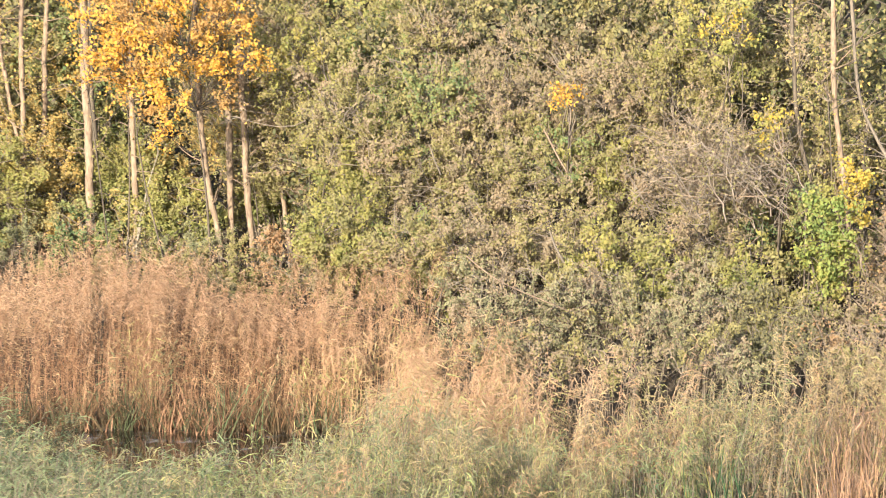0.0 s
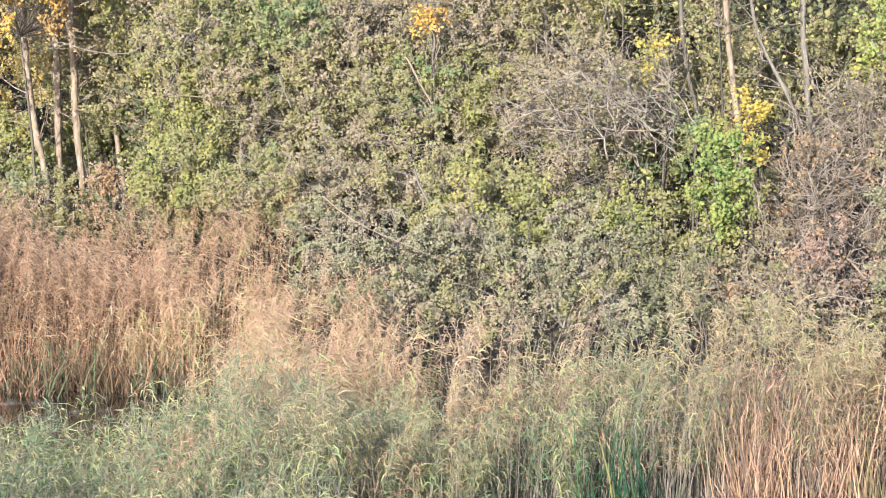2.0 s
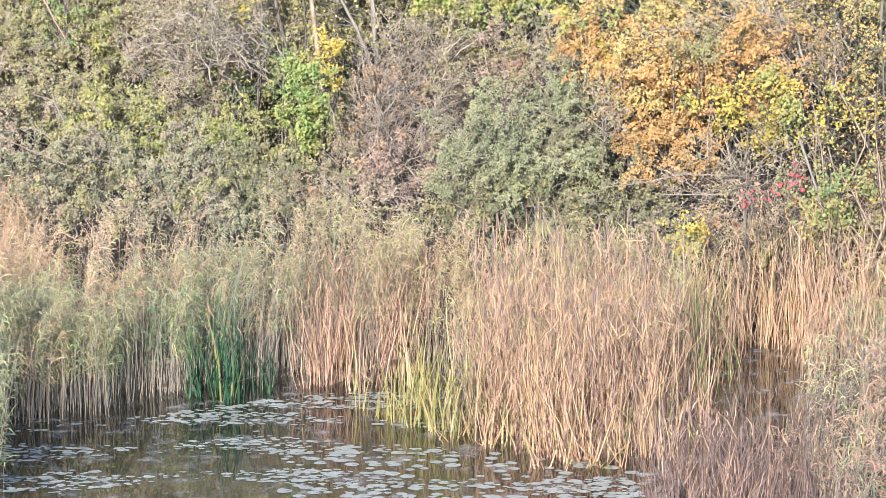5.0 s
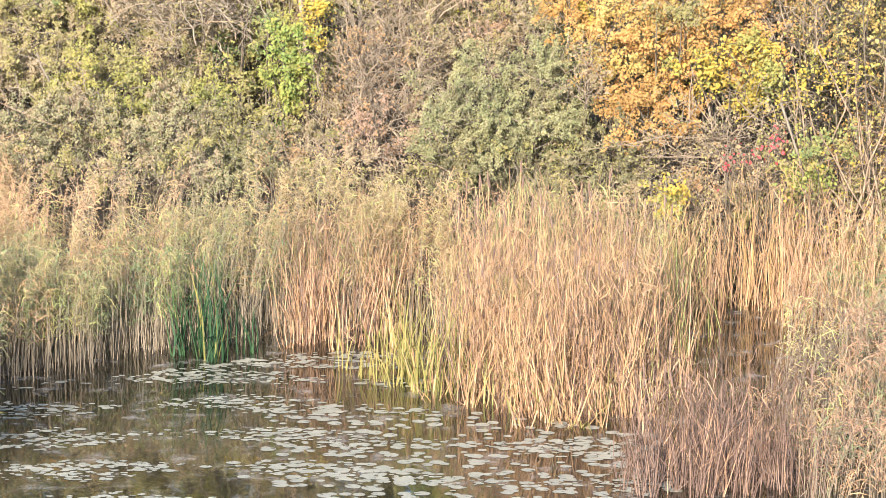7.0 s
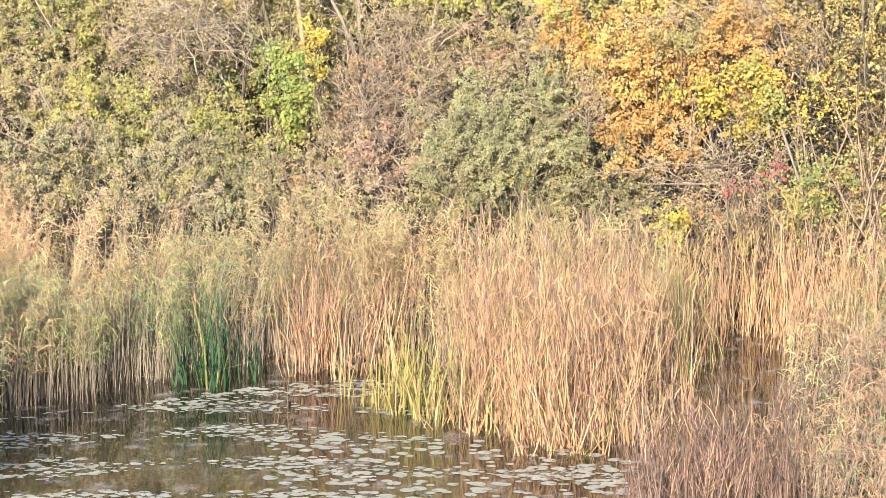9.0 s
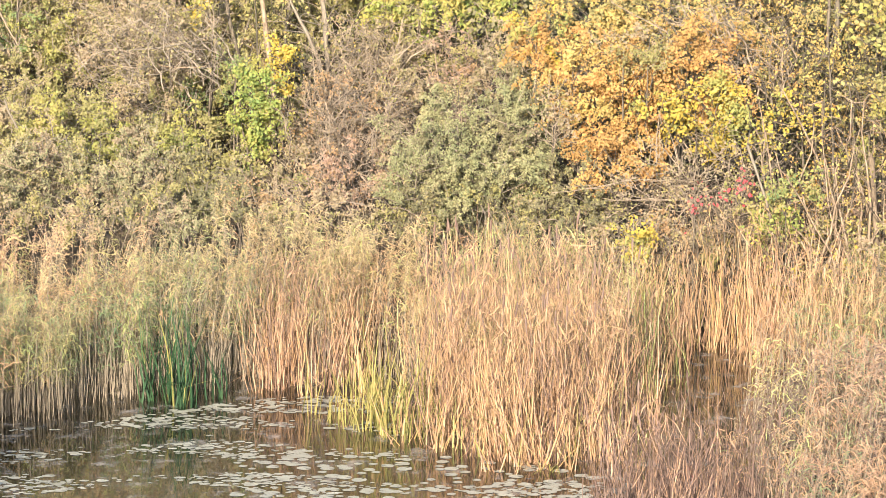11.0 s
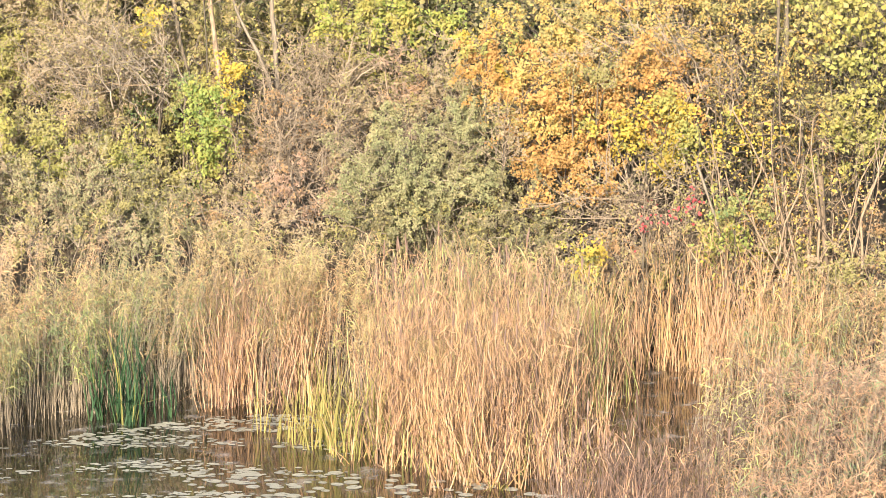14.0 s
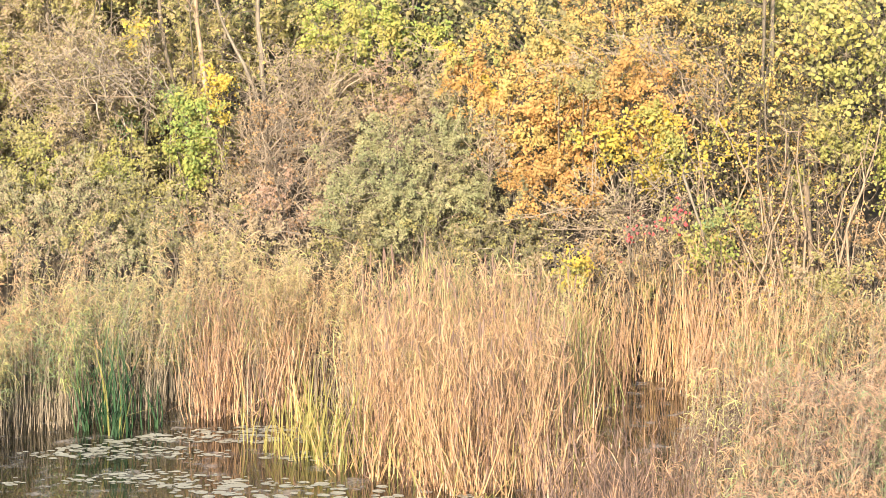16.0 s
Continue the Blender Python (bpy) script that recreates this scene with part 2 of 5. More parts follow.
def land(x, y):
    """Height of the ground: a shallow pond bed, the far bank climbing into the wood, an added steep rise behind it, the
    near slope under the camera.
    """
    x, y = np.asarray(x, float), np.asarray(y, float)
    far = y - np.interp(x, BANK_X, BANK_Y)
    # the steep part past 9 m is added to block sky in the reflections
    z = np.clip(far * 0.24, -0.7, 1.9) + np.clip(far - 9, 0, 40) * 0.34
    near = 24 - y
    z = np.where(near > 0, np.clip(-0.7 + near * 0.36, -0.7, 5.2), z)
    side = np.abs(x) - 34
    return np.where((side > 0) & (z < 2), np.maximum(z, np.clip(-0.7 + side * 0.2, -0.7, 2)), z)


def sheet(name, xs, ys, height, mat, rough=0.0):
    X, Y = np.meshgrid(xs, ys)
    Z = height(X, Y) + rng.normal(size=X.shape) * rough
    idx = np.arange(X.size).reshape(X.shape)
    f = np.stack([idx[:-1, :-1], idx[:-1, 1:], idx[1:, 1:], idx[1:, :-1]], -1).reshape(-1, 4)
    return new(name, mesh_of(name, np.stack([X, Y, Z], -1).reshape(-1, 3), [f], [mat]))


soil = rough_surface("woodland_soil", [(0.02, 0.016, 0.011), (0.06, 0.045, 0.028), (0.12, 0.085, 0.05)], 6, bump=1.0)
gx = np.concatenate([np.array([-3000, -900, -300, -120]), np.arange(-60, 60.1, 1.0), np.array([120, 300, 900, 3000])])
gy = np.concatenate([np.array([-3000, -900, -200, -60, -20]), np.arange(-4, 70, 0.75), np.array([75, 90, 120, 300, 900, 3000])])
tagged(sheet("ground", gx, gy, land, soil, 0.02), "dark leaf-strewn soil of the pond bank", "ground", kind="structure")


def water_material():
    m, nodes, links = node_material("pond_water")
    co = nodes.new("ShaderNodeTexCoord")
    film = nodes.new("ShaderNodeTexNoise")
    film.inputs["Scale"].default_value = 2.3
    film.inputs["Detail"].default_value = 9
    film.inputs["Roughness"].default_value = 0.72
    links.new(co.outputs["Object"], film.inputs["Vector"])
    mask = nodes.new("ShaderNodeMapRange")
    mask.inputs["From Min"].default_value = 0.52
    mask.inputs["From Max"].default_value = 0.68
    links.new(film.outputs["Fac"], mask.inputs[0])
    wave = nodes.new("ShaderNodeTexNoise")
    wave.inputs["Scale"].default_value = 5
    wave.inputs["Detail"].default_value = 3
    links.new(co.outputs["Object"], wave.inputs["Vector"])
    bp = nodes.new("ShaderNodeBump")
    bp.inputs["Strength"].default_value = 0.03
    bp.inputs["Distance"].default_value = 0.03
    links.new(wave.outputs["Fac"], bp.inputs["Height"])
    w = nodes.new("ShaderNodeBsdfPrincipled")
    w.inputs["Base Color"].default_value = (0.010, 0.009, 0.006, 1)
    w.inputs["Roughness"].default_value = 0.015
    w.inputs["IOR"].default_value = 1.6
    w.inputs["Specular IOR Level"].default_value = 1.0
    links.new(bp.outputs[0], w.inputs["Normal"])
    s = nodes.new("ShaderNodeBsdfPrincipled")
    s.inputs["Base Color"].default_value = (0.33, 0.305, 0.285, 1)
    s.inputs["Roughness"].default_value = 0.4
    mix = nodes.new("ShaderNodeMixShader")
    sc = nodes.new("ShaderNodeMath")
    sc.operation = "MULTIPLY"
    sc.inputs[1].default_value = 0.42
    links.new(mask.outputs[0], sc.inputs[0])
    links.new(sc.outputs[0], mix.inputs[0])
    links.new(w.outputs[0], mix.inputs[1])
    links.new(s.outputs[0], mix.inputs[2])
    out = nodes.new("ShaderNodeOutputMaterial")
    links.new(mix.outputs[0], out.inputs[0])
    return m


tagged(sheet("water", np.linspace(-40, 40, 41), np.linspace(20, 48, 15), lambda x, y: x * 0, water_material()),
       "still dark pond water with a thin grey film", "water", kind="structure")


# ---- plants ----
def curve(p, q, bend, k=5):
    """n bowed paths from p to q."""
    t = np.linspace(0, 1, k)[None, :, None]
    return p[:, None] * (1 - t) + q[:, None] * t + bend[:, None] * (4 * t * (1 - t))


# length of a leaf of each kind in metres
LEAF_SIZE = {"silver": 0.033, "sage": 0.03, "olive": 0.04, "taupe": 0.038, "brown": 0.04, "mauve": 0.038, "ygreen": 0.048, "green": 0.046, "lime": 0.054,
             "darkolive": 0.038, "orange": 0.052, "rust": 0.043, "gold": 0.045, "yellow": 0.052, "straw": 0.044, "red": 0.06, "deep": 0.085}
DENSE = 6.5


def shrub(name, label, cx, cy, cz, rx, rz, leaf, twig, dens, tw, size=0.0, trunk_r=0.022):
    """A bush: bowed stems from the ground, boughs, sprays of twigs, and leaves that sit along the sprays."""
    root = tagged(new(name), label, "tree" if "maple" in name or "sapling" in name else "bush", "bushes and saplings of the far bank")
    g = float(land(cx, cy))
    root.location = (cx, cy, g)
    size = size or LEAF_SIZE[leaf]
    ry = 0.65 * rx + 0.25
    area = math.pi * rx * rz
    nc = max(10, int((44 if name == "willow_bush" else 24) * area))
    d = unit(rng.normal(size=(nc, 3)))
    d[:, 1] = np.where(rng.uniform(size=nc) < 0.75, -np.abs(d[:, 1]), d[:, 1])
    rad = rng.uniform(0.05, 1, nc) ** 0.42 * (1 + 0.16 * rng.normal(size=nc))
    c = 0.93 * d * rad[:, None] * [rx, ry, rz] + [0, 0, cz - g]
    c[:, 2] = np.maximum(c[:, 2], 0.05)
    # stems
    high = cz - rz - g > 1.2
    ns = 2 if high else max(4, int(4 + 3 * rx))
    p = rng.normal(size=(ns, 3)) * [0.16 * rx, 0.16 * ry, 0]
    p[:, 2] = -0.12
    q = c[rng.choice(nc, ns)] * [0.9, 0.9, 1]
    groups = []
    paths = curve(p, q, rng.normal(size=(ns, 3)) * 0.2 * rz, 7)
    r = np.linspace(1, 0.3, 7)[None] * rng.uniform(0.7, 1.3, ns)[:, None] * trunk_r
    v, f = tubes(paths, r, 5)
    groups.append((v, f, 1))
    # boughs to each clump
    knots = paths[:, 1:].reshape(-1, 3)
    gap = np.linalg.norm(c[:, None] - knots[None], axis=2) + 1.5 * (knots[None, :, 2] > c[:, None, 2] - 0.05) + rng.uniform(0, 0.25, (nc, len(knots)))
    start = knots[gap.argmin(1)]
    bp = curve(start, c, rng.normal(size=(nc, 3)) * 0.10 + [0, 0, 0.08], 4)
    v, f = tubes(bp, np.linspace(0.007, 0.003, 4)[None] * rng.uniform(0.7, 1.5, nc)[:, None], 3)
    groups.append((v, f, 0))
    # sprays of twigs, arching outwards
    per = 4
    k = np.repeat(np.arange(nc), per)
    nt = len(k)
    way = unit(1.0 * unit(c - [0, 0, cz - g - 0.35 * rz])[k] + rng.normal(size=(nt, 3)) * 0.8 + [0, -0.25, 0.3])
    ln = rng.uniform(0.12, 0.42, nt)[:, None] * min(1.0, 0.45 + 0.55 * max(rx, rz))
    base = c[k] + rng.normal(size=(nt, 3)) * 0.06
    spray = curve(base - way * ln * 0.25, base + way * ln + [0, 0, -0.10] * ln, np.array([0, 0, 0.06]) + rng.normal(size=(nt, 3)) * 0.035, 3)
    shown = rng.uniform(size=nt) < min(1, 0.2 + 0.26 * tw)
    v, f = tubes(spray[shown], np.linspace(0.0050, 0.0022, 3)[None] * rng.uniform(0.6, 1.5, shown.sum())[:, None], 3)
    groups.append((v, f, 0))
    # bare bowed branches of thin, half dead bushes
    nb = int(area * 9 * max(0, tw - 0.9))
    if nb:
        foot = c[rng.integers(0, nc, nb)] * [1, 1, 0.85]
        reach = unit(rng.normal(size=(nb, 3)) * [1, 0.5, 0.7] + [0, -0.2, 0.35]) * rng.uniform(0.4, 1.2, nb)[:, None] * min(1, 0.4 + 0.6 * rx)
        tip = foot + reach
        tip[:, 2] = np.maximum(tip[:, 2], 0.1)
        v, f = tubes(curve(foot, tip, rng.normal(size=(nb, 3)) * 0.09 + [0, 0, 0.05], 5), np.linspace(0.0088, 0.003, 5)[None] * rng.uniform(0.6, 1.6, nb)[:, None], 3)
        groups.append((v, f, 0))
        nf = nb * 5
        j = rng.integers(0, nb, nf)
        at = rng.uniform(0.2, 1, nf)[:, None]
        b0 = foot[j] * (1 - at) + tip[j] * at
        fork = unit(unit(reach[j]) + rng.normal(size=(nf, 3)) * 0.6) * rng.uniform(0.12, 0.45, nf)[:, None]
        v, f = tubes(curve(b0, b0 + fork, rng.normal(size=(nf, 3)) * 0.03, 3), np.linspace(0.0045, 0.002, 3)[None] * rng.uniform(0.7, 1.5, nf)[:, None], 3)
        groups.append((v, f, 0))
    vs, fs, sl = join(groups)
    # stems take dark bark to imitate the shaded inside of the bush
    tagged(part("branchwork", mesh_of("branchwork", vs, fs, [BARK[twig], BARK["bark"]], sl), root), kind="stuff")
    n = int(dens * DENSE * area / size ** 2)
    w = rng.gamma(1.5, 1.0, nt) * ln[:, 0]
    i = rng.choice(nt, n, p=w / w.sum())
    at = rng.uniform(0.05, 1.05, n)[:, None]
    lc = (1 - at) ** 2 * spray[i, 0] + 2 * at * (1 - at) * (2 * spray[i, 1] - 0.5 * (spray[i, 0] + spray[i, 2])) + at ** 2 * spray[i, 2]
    lc = lc + rng.normal(size=(n, 3)) * 0.7 * size
    lc[:, 2] = np.maximum(lc[:, 2], 0.02)
    # the shaded back of a bush carries fewer leaves
    keep = (lc[:, 1] < 0.12 * ry) | (rng.uniform(size=n) < 0.15)
    lc, i = lc[keep], i[keep]
    v, f = leaf_quads(lc, size)
    other = (rng.uniform(size=nc)[k[i]] < (0.34 if "maple" in name else 0.24)) | (rng.uniform(size=len(lc)) < 0.16)
    part("crown", mesh_of("crown", v, [f], [LEAF[leaf], LEAF[SECOND[leaf]]], other), root)
    return root


def trunk(name, label, mat, pts, r0, r1, limbs=True):
    """A single trunk or stem through the given points, with knots and a few side twigs."""
    P = np.array(pts)
    root = tagged(new(name), label, "tree" if name == "tree" else "branch" if "branch" in name or "stem" in name else "dead tree", "slender trunks on the far bank" if name == "tree" else "")
    if name in ("tree", "snag"):
        g = float(land(P[0, 0], P[0, 1])) - 0.1
        if P[0, 2] > g + 0.05:
            P = np.concatenate([[[P[0, 0] + 0.05 * (P[0, 0] - P[1, 0]), P[0, 1], g]], P])
    if name == "tree" and P[-1, 2] > 4:
        P = np.concatenate([P, [P[-1] + (P[-1] - P[-2]) * 0.6 + [0, 0, 1.5], P[-1] + (P[-1] - P[-2]) * 0.8 + [0.2, 0.2, 4.5]]])
    org = P[0].copy()
    root.location = org
    s = np.concatenate([[0], np.cumsum(np.linalg.norm(np.diff(P, axis=0), axis=1))])
    m = max(8, int(s[-1] / 0.22))
    t = np.linspace(0, s[-1], m)
    path = np.stack([np.interp(t, s, P[:, i]) for i in range(3)], 1) - org
    for _ in range(3):
        path[1:-1] = (path[:-2] + 2 * path[1:-1] + path[2:]) / 4
    path[1:-1] += rng.normal(size=(m - 2, 3)) * r0 * 0.16
    r = np.interp(t / s[-1], [0, 1], [r0, r1]) * (1 + 0.10 * rng.normal(size=m))
    v, f = tubes(path[None], r[None], 8)
    part("trunk" if "branch" not in name else "wood", mesh_of("trunk", v, [f], [BARK[mat]]), root)
    n = max(3, int(s[-1] * 5))
    b = path[rng.integers(m // 5, m, n)]
    way = unit(rng.normal(size=(n, 3)) * [1, 0.7, 0.5] + [0, 0, 0.5])
    q = b + way * rng.uniform(0.15, 0.9, n)[:, None] * (1 if name in ("tree", "snag") else 0.4)
    paths = curve(b, q, rng.normal(size=(n, 3)) * 0.06, 5)
    for one in paths:
        v, f = tubes(one[None], np.linspace(1, 0.25, 5)[None] * min(0.012, r0 * 0.35), 4)
        part("limb" if "branch" not in name else "side_twig", mesh_of("limb", v, [f], [BARK[mat]]), root)
    if name == "tree":
        n = int(s[-1] * 40)
        tips = q[rng.integers(0, len(q), n)]
        c = np.where(rng.uniform(size=(n, 1)) < 0.3, path[rng.integers(m // 6, m, n)], tips) + rng.normal(size=(n, 3)) * [0.14, 0.14, 0.12]
        v, f = leaf_quads(c, 0.048)
        tagged(part("foliage", mesh_of("foliage", v, [f], [LEAF["ygreen"], LEAF["straw"]], rng.uniform(size=n) < 0.4), root), kind="stuff")
    return root


def scatter(poly, density, noise_size=0.8, gap=0.25, fray=0.2, tuft=1):
    """Random places in a polygon of the plan, thinned in drifts."""
    P = np.array(poly)
    lo, hi = P.min(0), P.max(0)
    n = int((hi - lo).prod() * density / tuft)
    p = rng.uniform(lo, hi, (n, 2))
    inside = np.zeros(n, bool)
    for a, b in zip(P, np.roll(P, -1, 0)):
        cross = (a[1] > p[:, 1]) != (b[1] > p[:, 1])
        inside ^= cross & (p[:, 0] < (b[0] - a[0]) * (p[:, 1] - a[1]) / (b[1] - a[1] + 1e-12) + a[0])
    drift = 0.5 + 0.5 * np.sin(p[:, 0] / noise_size * 3 + np.sin(p[:, 1] * 2.3)) * np.sin(p[:, 1] / noise_size * 2.6 + np.cos(p[:, 0] * 1.7))
    p = p[inside & (rng.uniform(size=n) > gap * (1 - drift))]
    p = np.repeat(p + rng.normal(size=p.shape) * fray, tuft, 0)
    return p + rng.normal(size=p.shape) * (0.09 if tuft > 1 else 0)


def reed_bed(name, label, poly, density, height, leaf, stem="stem", plume=0.6, leaves=11, spread=0.09, low=0.35, wind=0.10, top="tassel", blade=(0.10, 0.30), broad=1.0, cane=1.0, plume_low=0.90, hairs=10, joints=3, bare=0, tuft=5):
    """A stand of common reed: thin canes, drooping blades from part-way up, feathery plumes on some."""
    p = scatter(poly, density, tuft=tuft)
    n = len(p)
    own = np.arange(n) // tuft
    h = height * (1 + spread * (0.6 * rng.normal(size=n) + rng.normal(size=n)[own])) * (0.92 + 0.16 * np.sin(p[:, 0] * 1.3 + p[:, 1] * 0.8))
    z0 = np.maximum(land(p[:, 0], p[:, 1]), -0.12)
    base = np.column_stack([p, z0 - 0.02])
    lean = (0.06 * rng.normal(size=(n, 3)) + 0.09 * rng.normal(size=(n, 3))[own]) * [1, 1, 0] * h[:, None] + [wind, 0, 0] * h[:, None]
    t = np.linspace(0, 1, 4)
    path = base[:, None] + np.stack([lean[:, 0:1] * t ** 1.8, lean[:, 1:2] * t ** 1.8, h[:, None] * t], -1)
    v, f = tubes(path, np.linspace(0.0046, 0.0020, 4)[None] * rng.uniform(0.7, 1.3, n)[:, None] * cane, 3)
    groups = [(v, f, 0)]
    if bare:
        # leafless old canes standing among the others
        q = scatter(poly, density * bare)
        foot = np.column_stack([q, np.maximum(land(q[:, 0], q[:, 1]), -0.12) - 0.02])
        tip = foot + np.column_stack([rng.normal(size=(len(q), 2)) * 0.05, height * rng.uniform(0.3, 0.8, len(q))])
        v, f = tubes(curve(foot, tip, rng.normal(size=(len(q), 3)) * [0.02, 0.02, 0], 3), np.linspace(0.0042, 0.003, 3)[None] * rng.uniform(0.7, 1.3, len(q))[:, None], 3)
        groups.append((v, f, 0))
    # blades
    m = n * leaves
    i = np.repeat(np.arange(n), leaves)
    at = rng.uniform(low, 0.98, m)
    b = base[i] + np.column_stack([lean[i, 0] * at ** 1.8, lean[i, 1] * at ** 1.8, h[i] * at])
    az = rng.uniform(0, 2 * np.pi, m) * 0.85
    out = np.column_stack([np.cos(az) + 0.4, np.sin(az), np.zeros(m)])
    ln = rng.uniform(*blade, m)[:, None]
    rise = rng.uniform(0.1, 1.2, m)[:, None]
    s = np.linspace(0, 1, joints)[None, :, None]
    droop = rng.uniform(0.3, 1.5, m)[:, None]
    bl = b[:, None] + out[:, None] * (ln[:, None] * s * 0.95) + np.array([0, 0, 1.0]) * (ln * rise)[:, None] * s - np.array([0, 0, 1.0]) * (ln * droop)[:, None] * s ** 2.2
    side = unit(np.cross(out, [0, 0, 1.0]) + rng.normal(size=(m, 3)) * 0.8)
    v, f = ribbons(bl, np.array([0.6, 1.0, 0.08] if joints == 3 else [1.0, 0.1])[None] * rng.uniform(0.011, 0.022, m)[:, None] * broad, side)
    kinds = (leaf,) if isinstance(leaf, str) else leaf
    hue = np.sin(p[:, 0] * 2.3 + 1.3 * np.sin(p[:, 1] * 1.7)) + np.sin(p[:, 1] * 2.9 - p[:, 0] * 1.1) + rng.normal(size=n) * 0.4 + 0.9 * rng.normal(size=n)[own]
    hue = np.clip(((hue + 2) / 4 * len(kinds)).astype(int), 0, len(kinds) - 1)
    groups.append((v, f, np.repeat(1 + hue[np.repeat(np.arange(n), leaves)], joints - 1)))
    # plumes
    pick = np.where(rng.uniform(size=n) < plume)[0]
    if len(pick):
        i = np.repeat(pick, hairs)
        m = len(i)
        at = rng.uniform(plume_low, 1.0, m)
        b = base[i] + np.column_stack([lean[i, 0] * at ** 1.8, lean[i, 1] * at ** 1.8, h[i] * at])
        way = unit(rng.normal(size=(m, 3)) * [0.9, 0.8, 0.45] + [0.3, 0.0, 0.45])
        ln = rng.uniform(0.03, 0.11, m)[:, None]
        s = np.linspace(0, 1, 2)[None, :, None]
        hp = b[:, None] + way[:, None] * ln[:, None] * s - np.array([0, 0, 0.06]) * s ** 2
        v, f = ribbons(hp, np.array([1.0, 0.35])[None] * rng.uniform(0.005, 0.011, m)[:, None], unit(rng.normal(size=(m, 3))))
        groups.append((v, f, 1 + len(kinds)))
    vs, fs, sl = join(groups)
    return tagged(new(name, mesh_of(name, vs, fs, [REED[stem], *(REED[k] for k in kinds), REED[top]], sl)), label, "reeds", kind="stuff")


def blade_bed(name, label, poly, density, height, leaves, blades=8, width=0.0085, spread=0.13, fan=0.085, broken=0.15, heads=0.0, gap=0.5, litter=0):
    """A stand of cattail or flag: upright strap leaves in tufts, some kinked over, brown seed heads on a few stalks."""
    p = scatter(poly, density, 0.55, gap)
    n = len(p)
    i = np.repeat(np.arange(n), blades)
    m = len(i)
    drift = 0.92 + 0.2 * np.sin(p[:, 0] * 3.3 + 1.9 * np.sin(p[:, 1] * 2.1)) * np.sin(p[:, 1] * 3.7 + p[:, 0] * 1.3)
    h = (height * drift * (1 + spread * rng.normal(size=n)))[i] * rng.uniform(0.38, 1.15, m)
    z0 = np.maximum(land(p[:, 0], p[:, 1]), -0.12)[i]
    base = np.column_stack([p[i] + rng.normal(size=(m, 2)) * 0.055, z0 - 0.02])
    way = rng.normal(size=(m, 2)) * fan * 0.95 + rng.normal(size=(n, 2))[i] * 0.1
    t = np.linspace(0, 1, 6)
    power = rng.uniform(1.0, 2.4, m)[:, None]
    x = way[:, 0:1] * h[:, None] * t ** power
    y = way[:, 1:2] * h[:, None] * t ** power
    z = h[:, None] * (t - 0.10 * np.abs(way).sum(1)[:, None] * t ** 2)
    x = x + (0.035 * rng.normal(size=m) * h)[:, None] * np.sin(np.pi * t * rng.uniform(0.8, 2.2, m)[:, None])
    kink = rng.uniform(size=m) < broken
    kk = rng.choice([2, 3, 4], m)
    for k in (2, 3, 4):
        sel = np.where(kink & (kk == k))[0]
        fold = rng.uniform(-0.9, 0.25, len(sel))
        az = rng.uniform(0, 2 * np.pi, len(sel))
        for c in range(k + 1, 6):
            step = h[sel] * 0.2 * (c - k)
            x[sel, c] = x[sel, k] + np.cos(az) * step * np.sqrt(1 - fold ** 2)
            y[sel, c] = y[sel, k] + np.sin(az) * step * np.sqrt(1 - fold ** 2)
            z[sel, c] = np.maximum(z[sel, k] + step * fold, 0.02)
    path = base[:, None] + np.stack([x, y, z], -1)
    side = unit(np.column_stack([rng.normal(size=(m, 2)), np.zeros(m)]) + [0.5, 0, 0])
    v, f = ribbons(path, np.array([0.9, 1.0, 0.95, 0.8, 0.55, 0.08])[None] * rng.uniform(0.65, 1.35, m)[:, None] * width, side)
    hue = 0.6 * np.sin(p[:, 0] * 5.1 + p[:, 1] * 2.2) + 0.6 * np.sin(p[:, 1] * 4.7 - p[:, 0] * 2.9) + rng.normal(size=n) * 1.1
    slot = np.clip(np.searchsorted([-0.6, 0.55, 1.4], hue), 0, len(leaves) - 1)[i]
    slot = np.where(rng.uniform(size=m) < 0.3, rng.integers(0, len(leaves), m), slot)
    groups = [(v, f, np.repeat(slot, 5))]
    if litter:
        # broken pieces of leaf caught all through the stand
        m2 = n * litter
        j = rng.integers(0, n, m2)
        zz = rng.uniform(0.02, 0.95, m2) ** 0.8 * height
        c = np.column_stack([p[j] + rng.normal(size=(m2, 2)) * 0.12, zz])
        way = unit(rng.normal(size=(m2, 3)) * [0.4, 0.4, 0.4] + [0.04, 0, 0.75])
        ln = rng.uniform(0.06, 0.34, m2)[:, None]
        fp = curve(c - way * ln / 2, c + way * ln / 2, rng.normal(size=(m2, 3)) * 0.02, 3)
        fp[:, :, 2] = np.maximum(fp[:, :, 2], 0.01)
        v, f = ribbons(fp, np.array([0.7, 1.0, 0.25])[None] * rng.uniform(0.5, 1.15, m2)[:, None] * width, unit(rng.normal(size=(m2, 3)) + [0.6, 0, 0]))
        groups.append((v, f, np.repeat(slot[::blades][j], 2)))
    nh = int(n * heads)
    if nh:
        j = rng.choice(n, nh)
        b = np.column_stack([p[j], np.zeros(nh)])
        top = b + np.column_stack([rng.normal(size=(nh, 2)) * 0.12, height * rng.uniform(0.8, 1.05, nh)])
        v, f = tubes(curve(b, top, np.zeros((nh, 3)), 4), np.full((nh, 4), 0.004), 3)
        groups.append((v, f, 0))
        d = unit(top - b)
        hp = curve(top - d * 0.02, top + d * 0.16, np.zeros((nh, 3)), 4)
        v, f = tubes(hp, np.array([0.006, 0.013, 0.013, 0.005])[None] * np.ones((nh, 1)), 6)
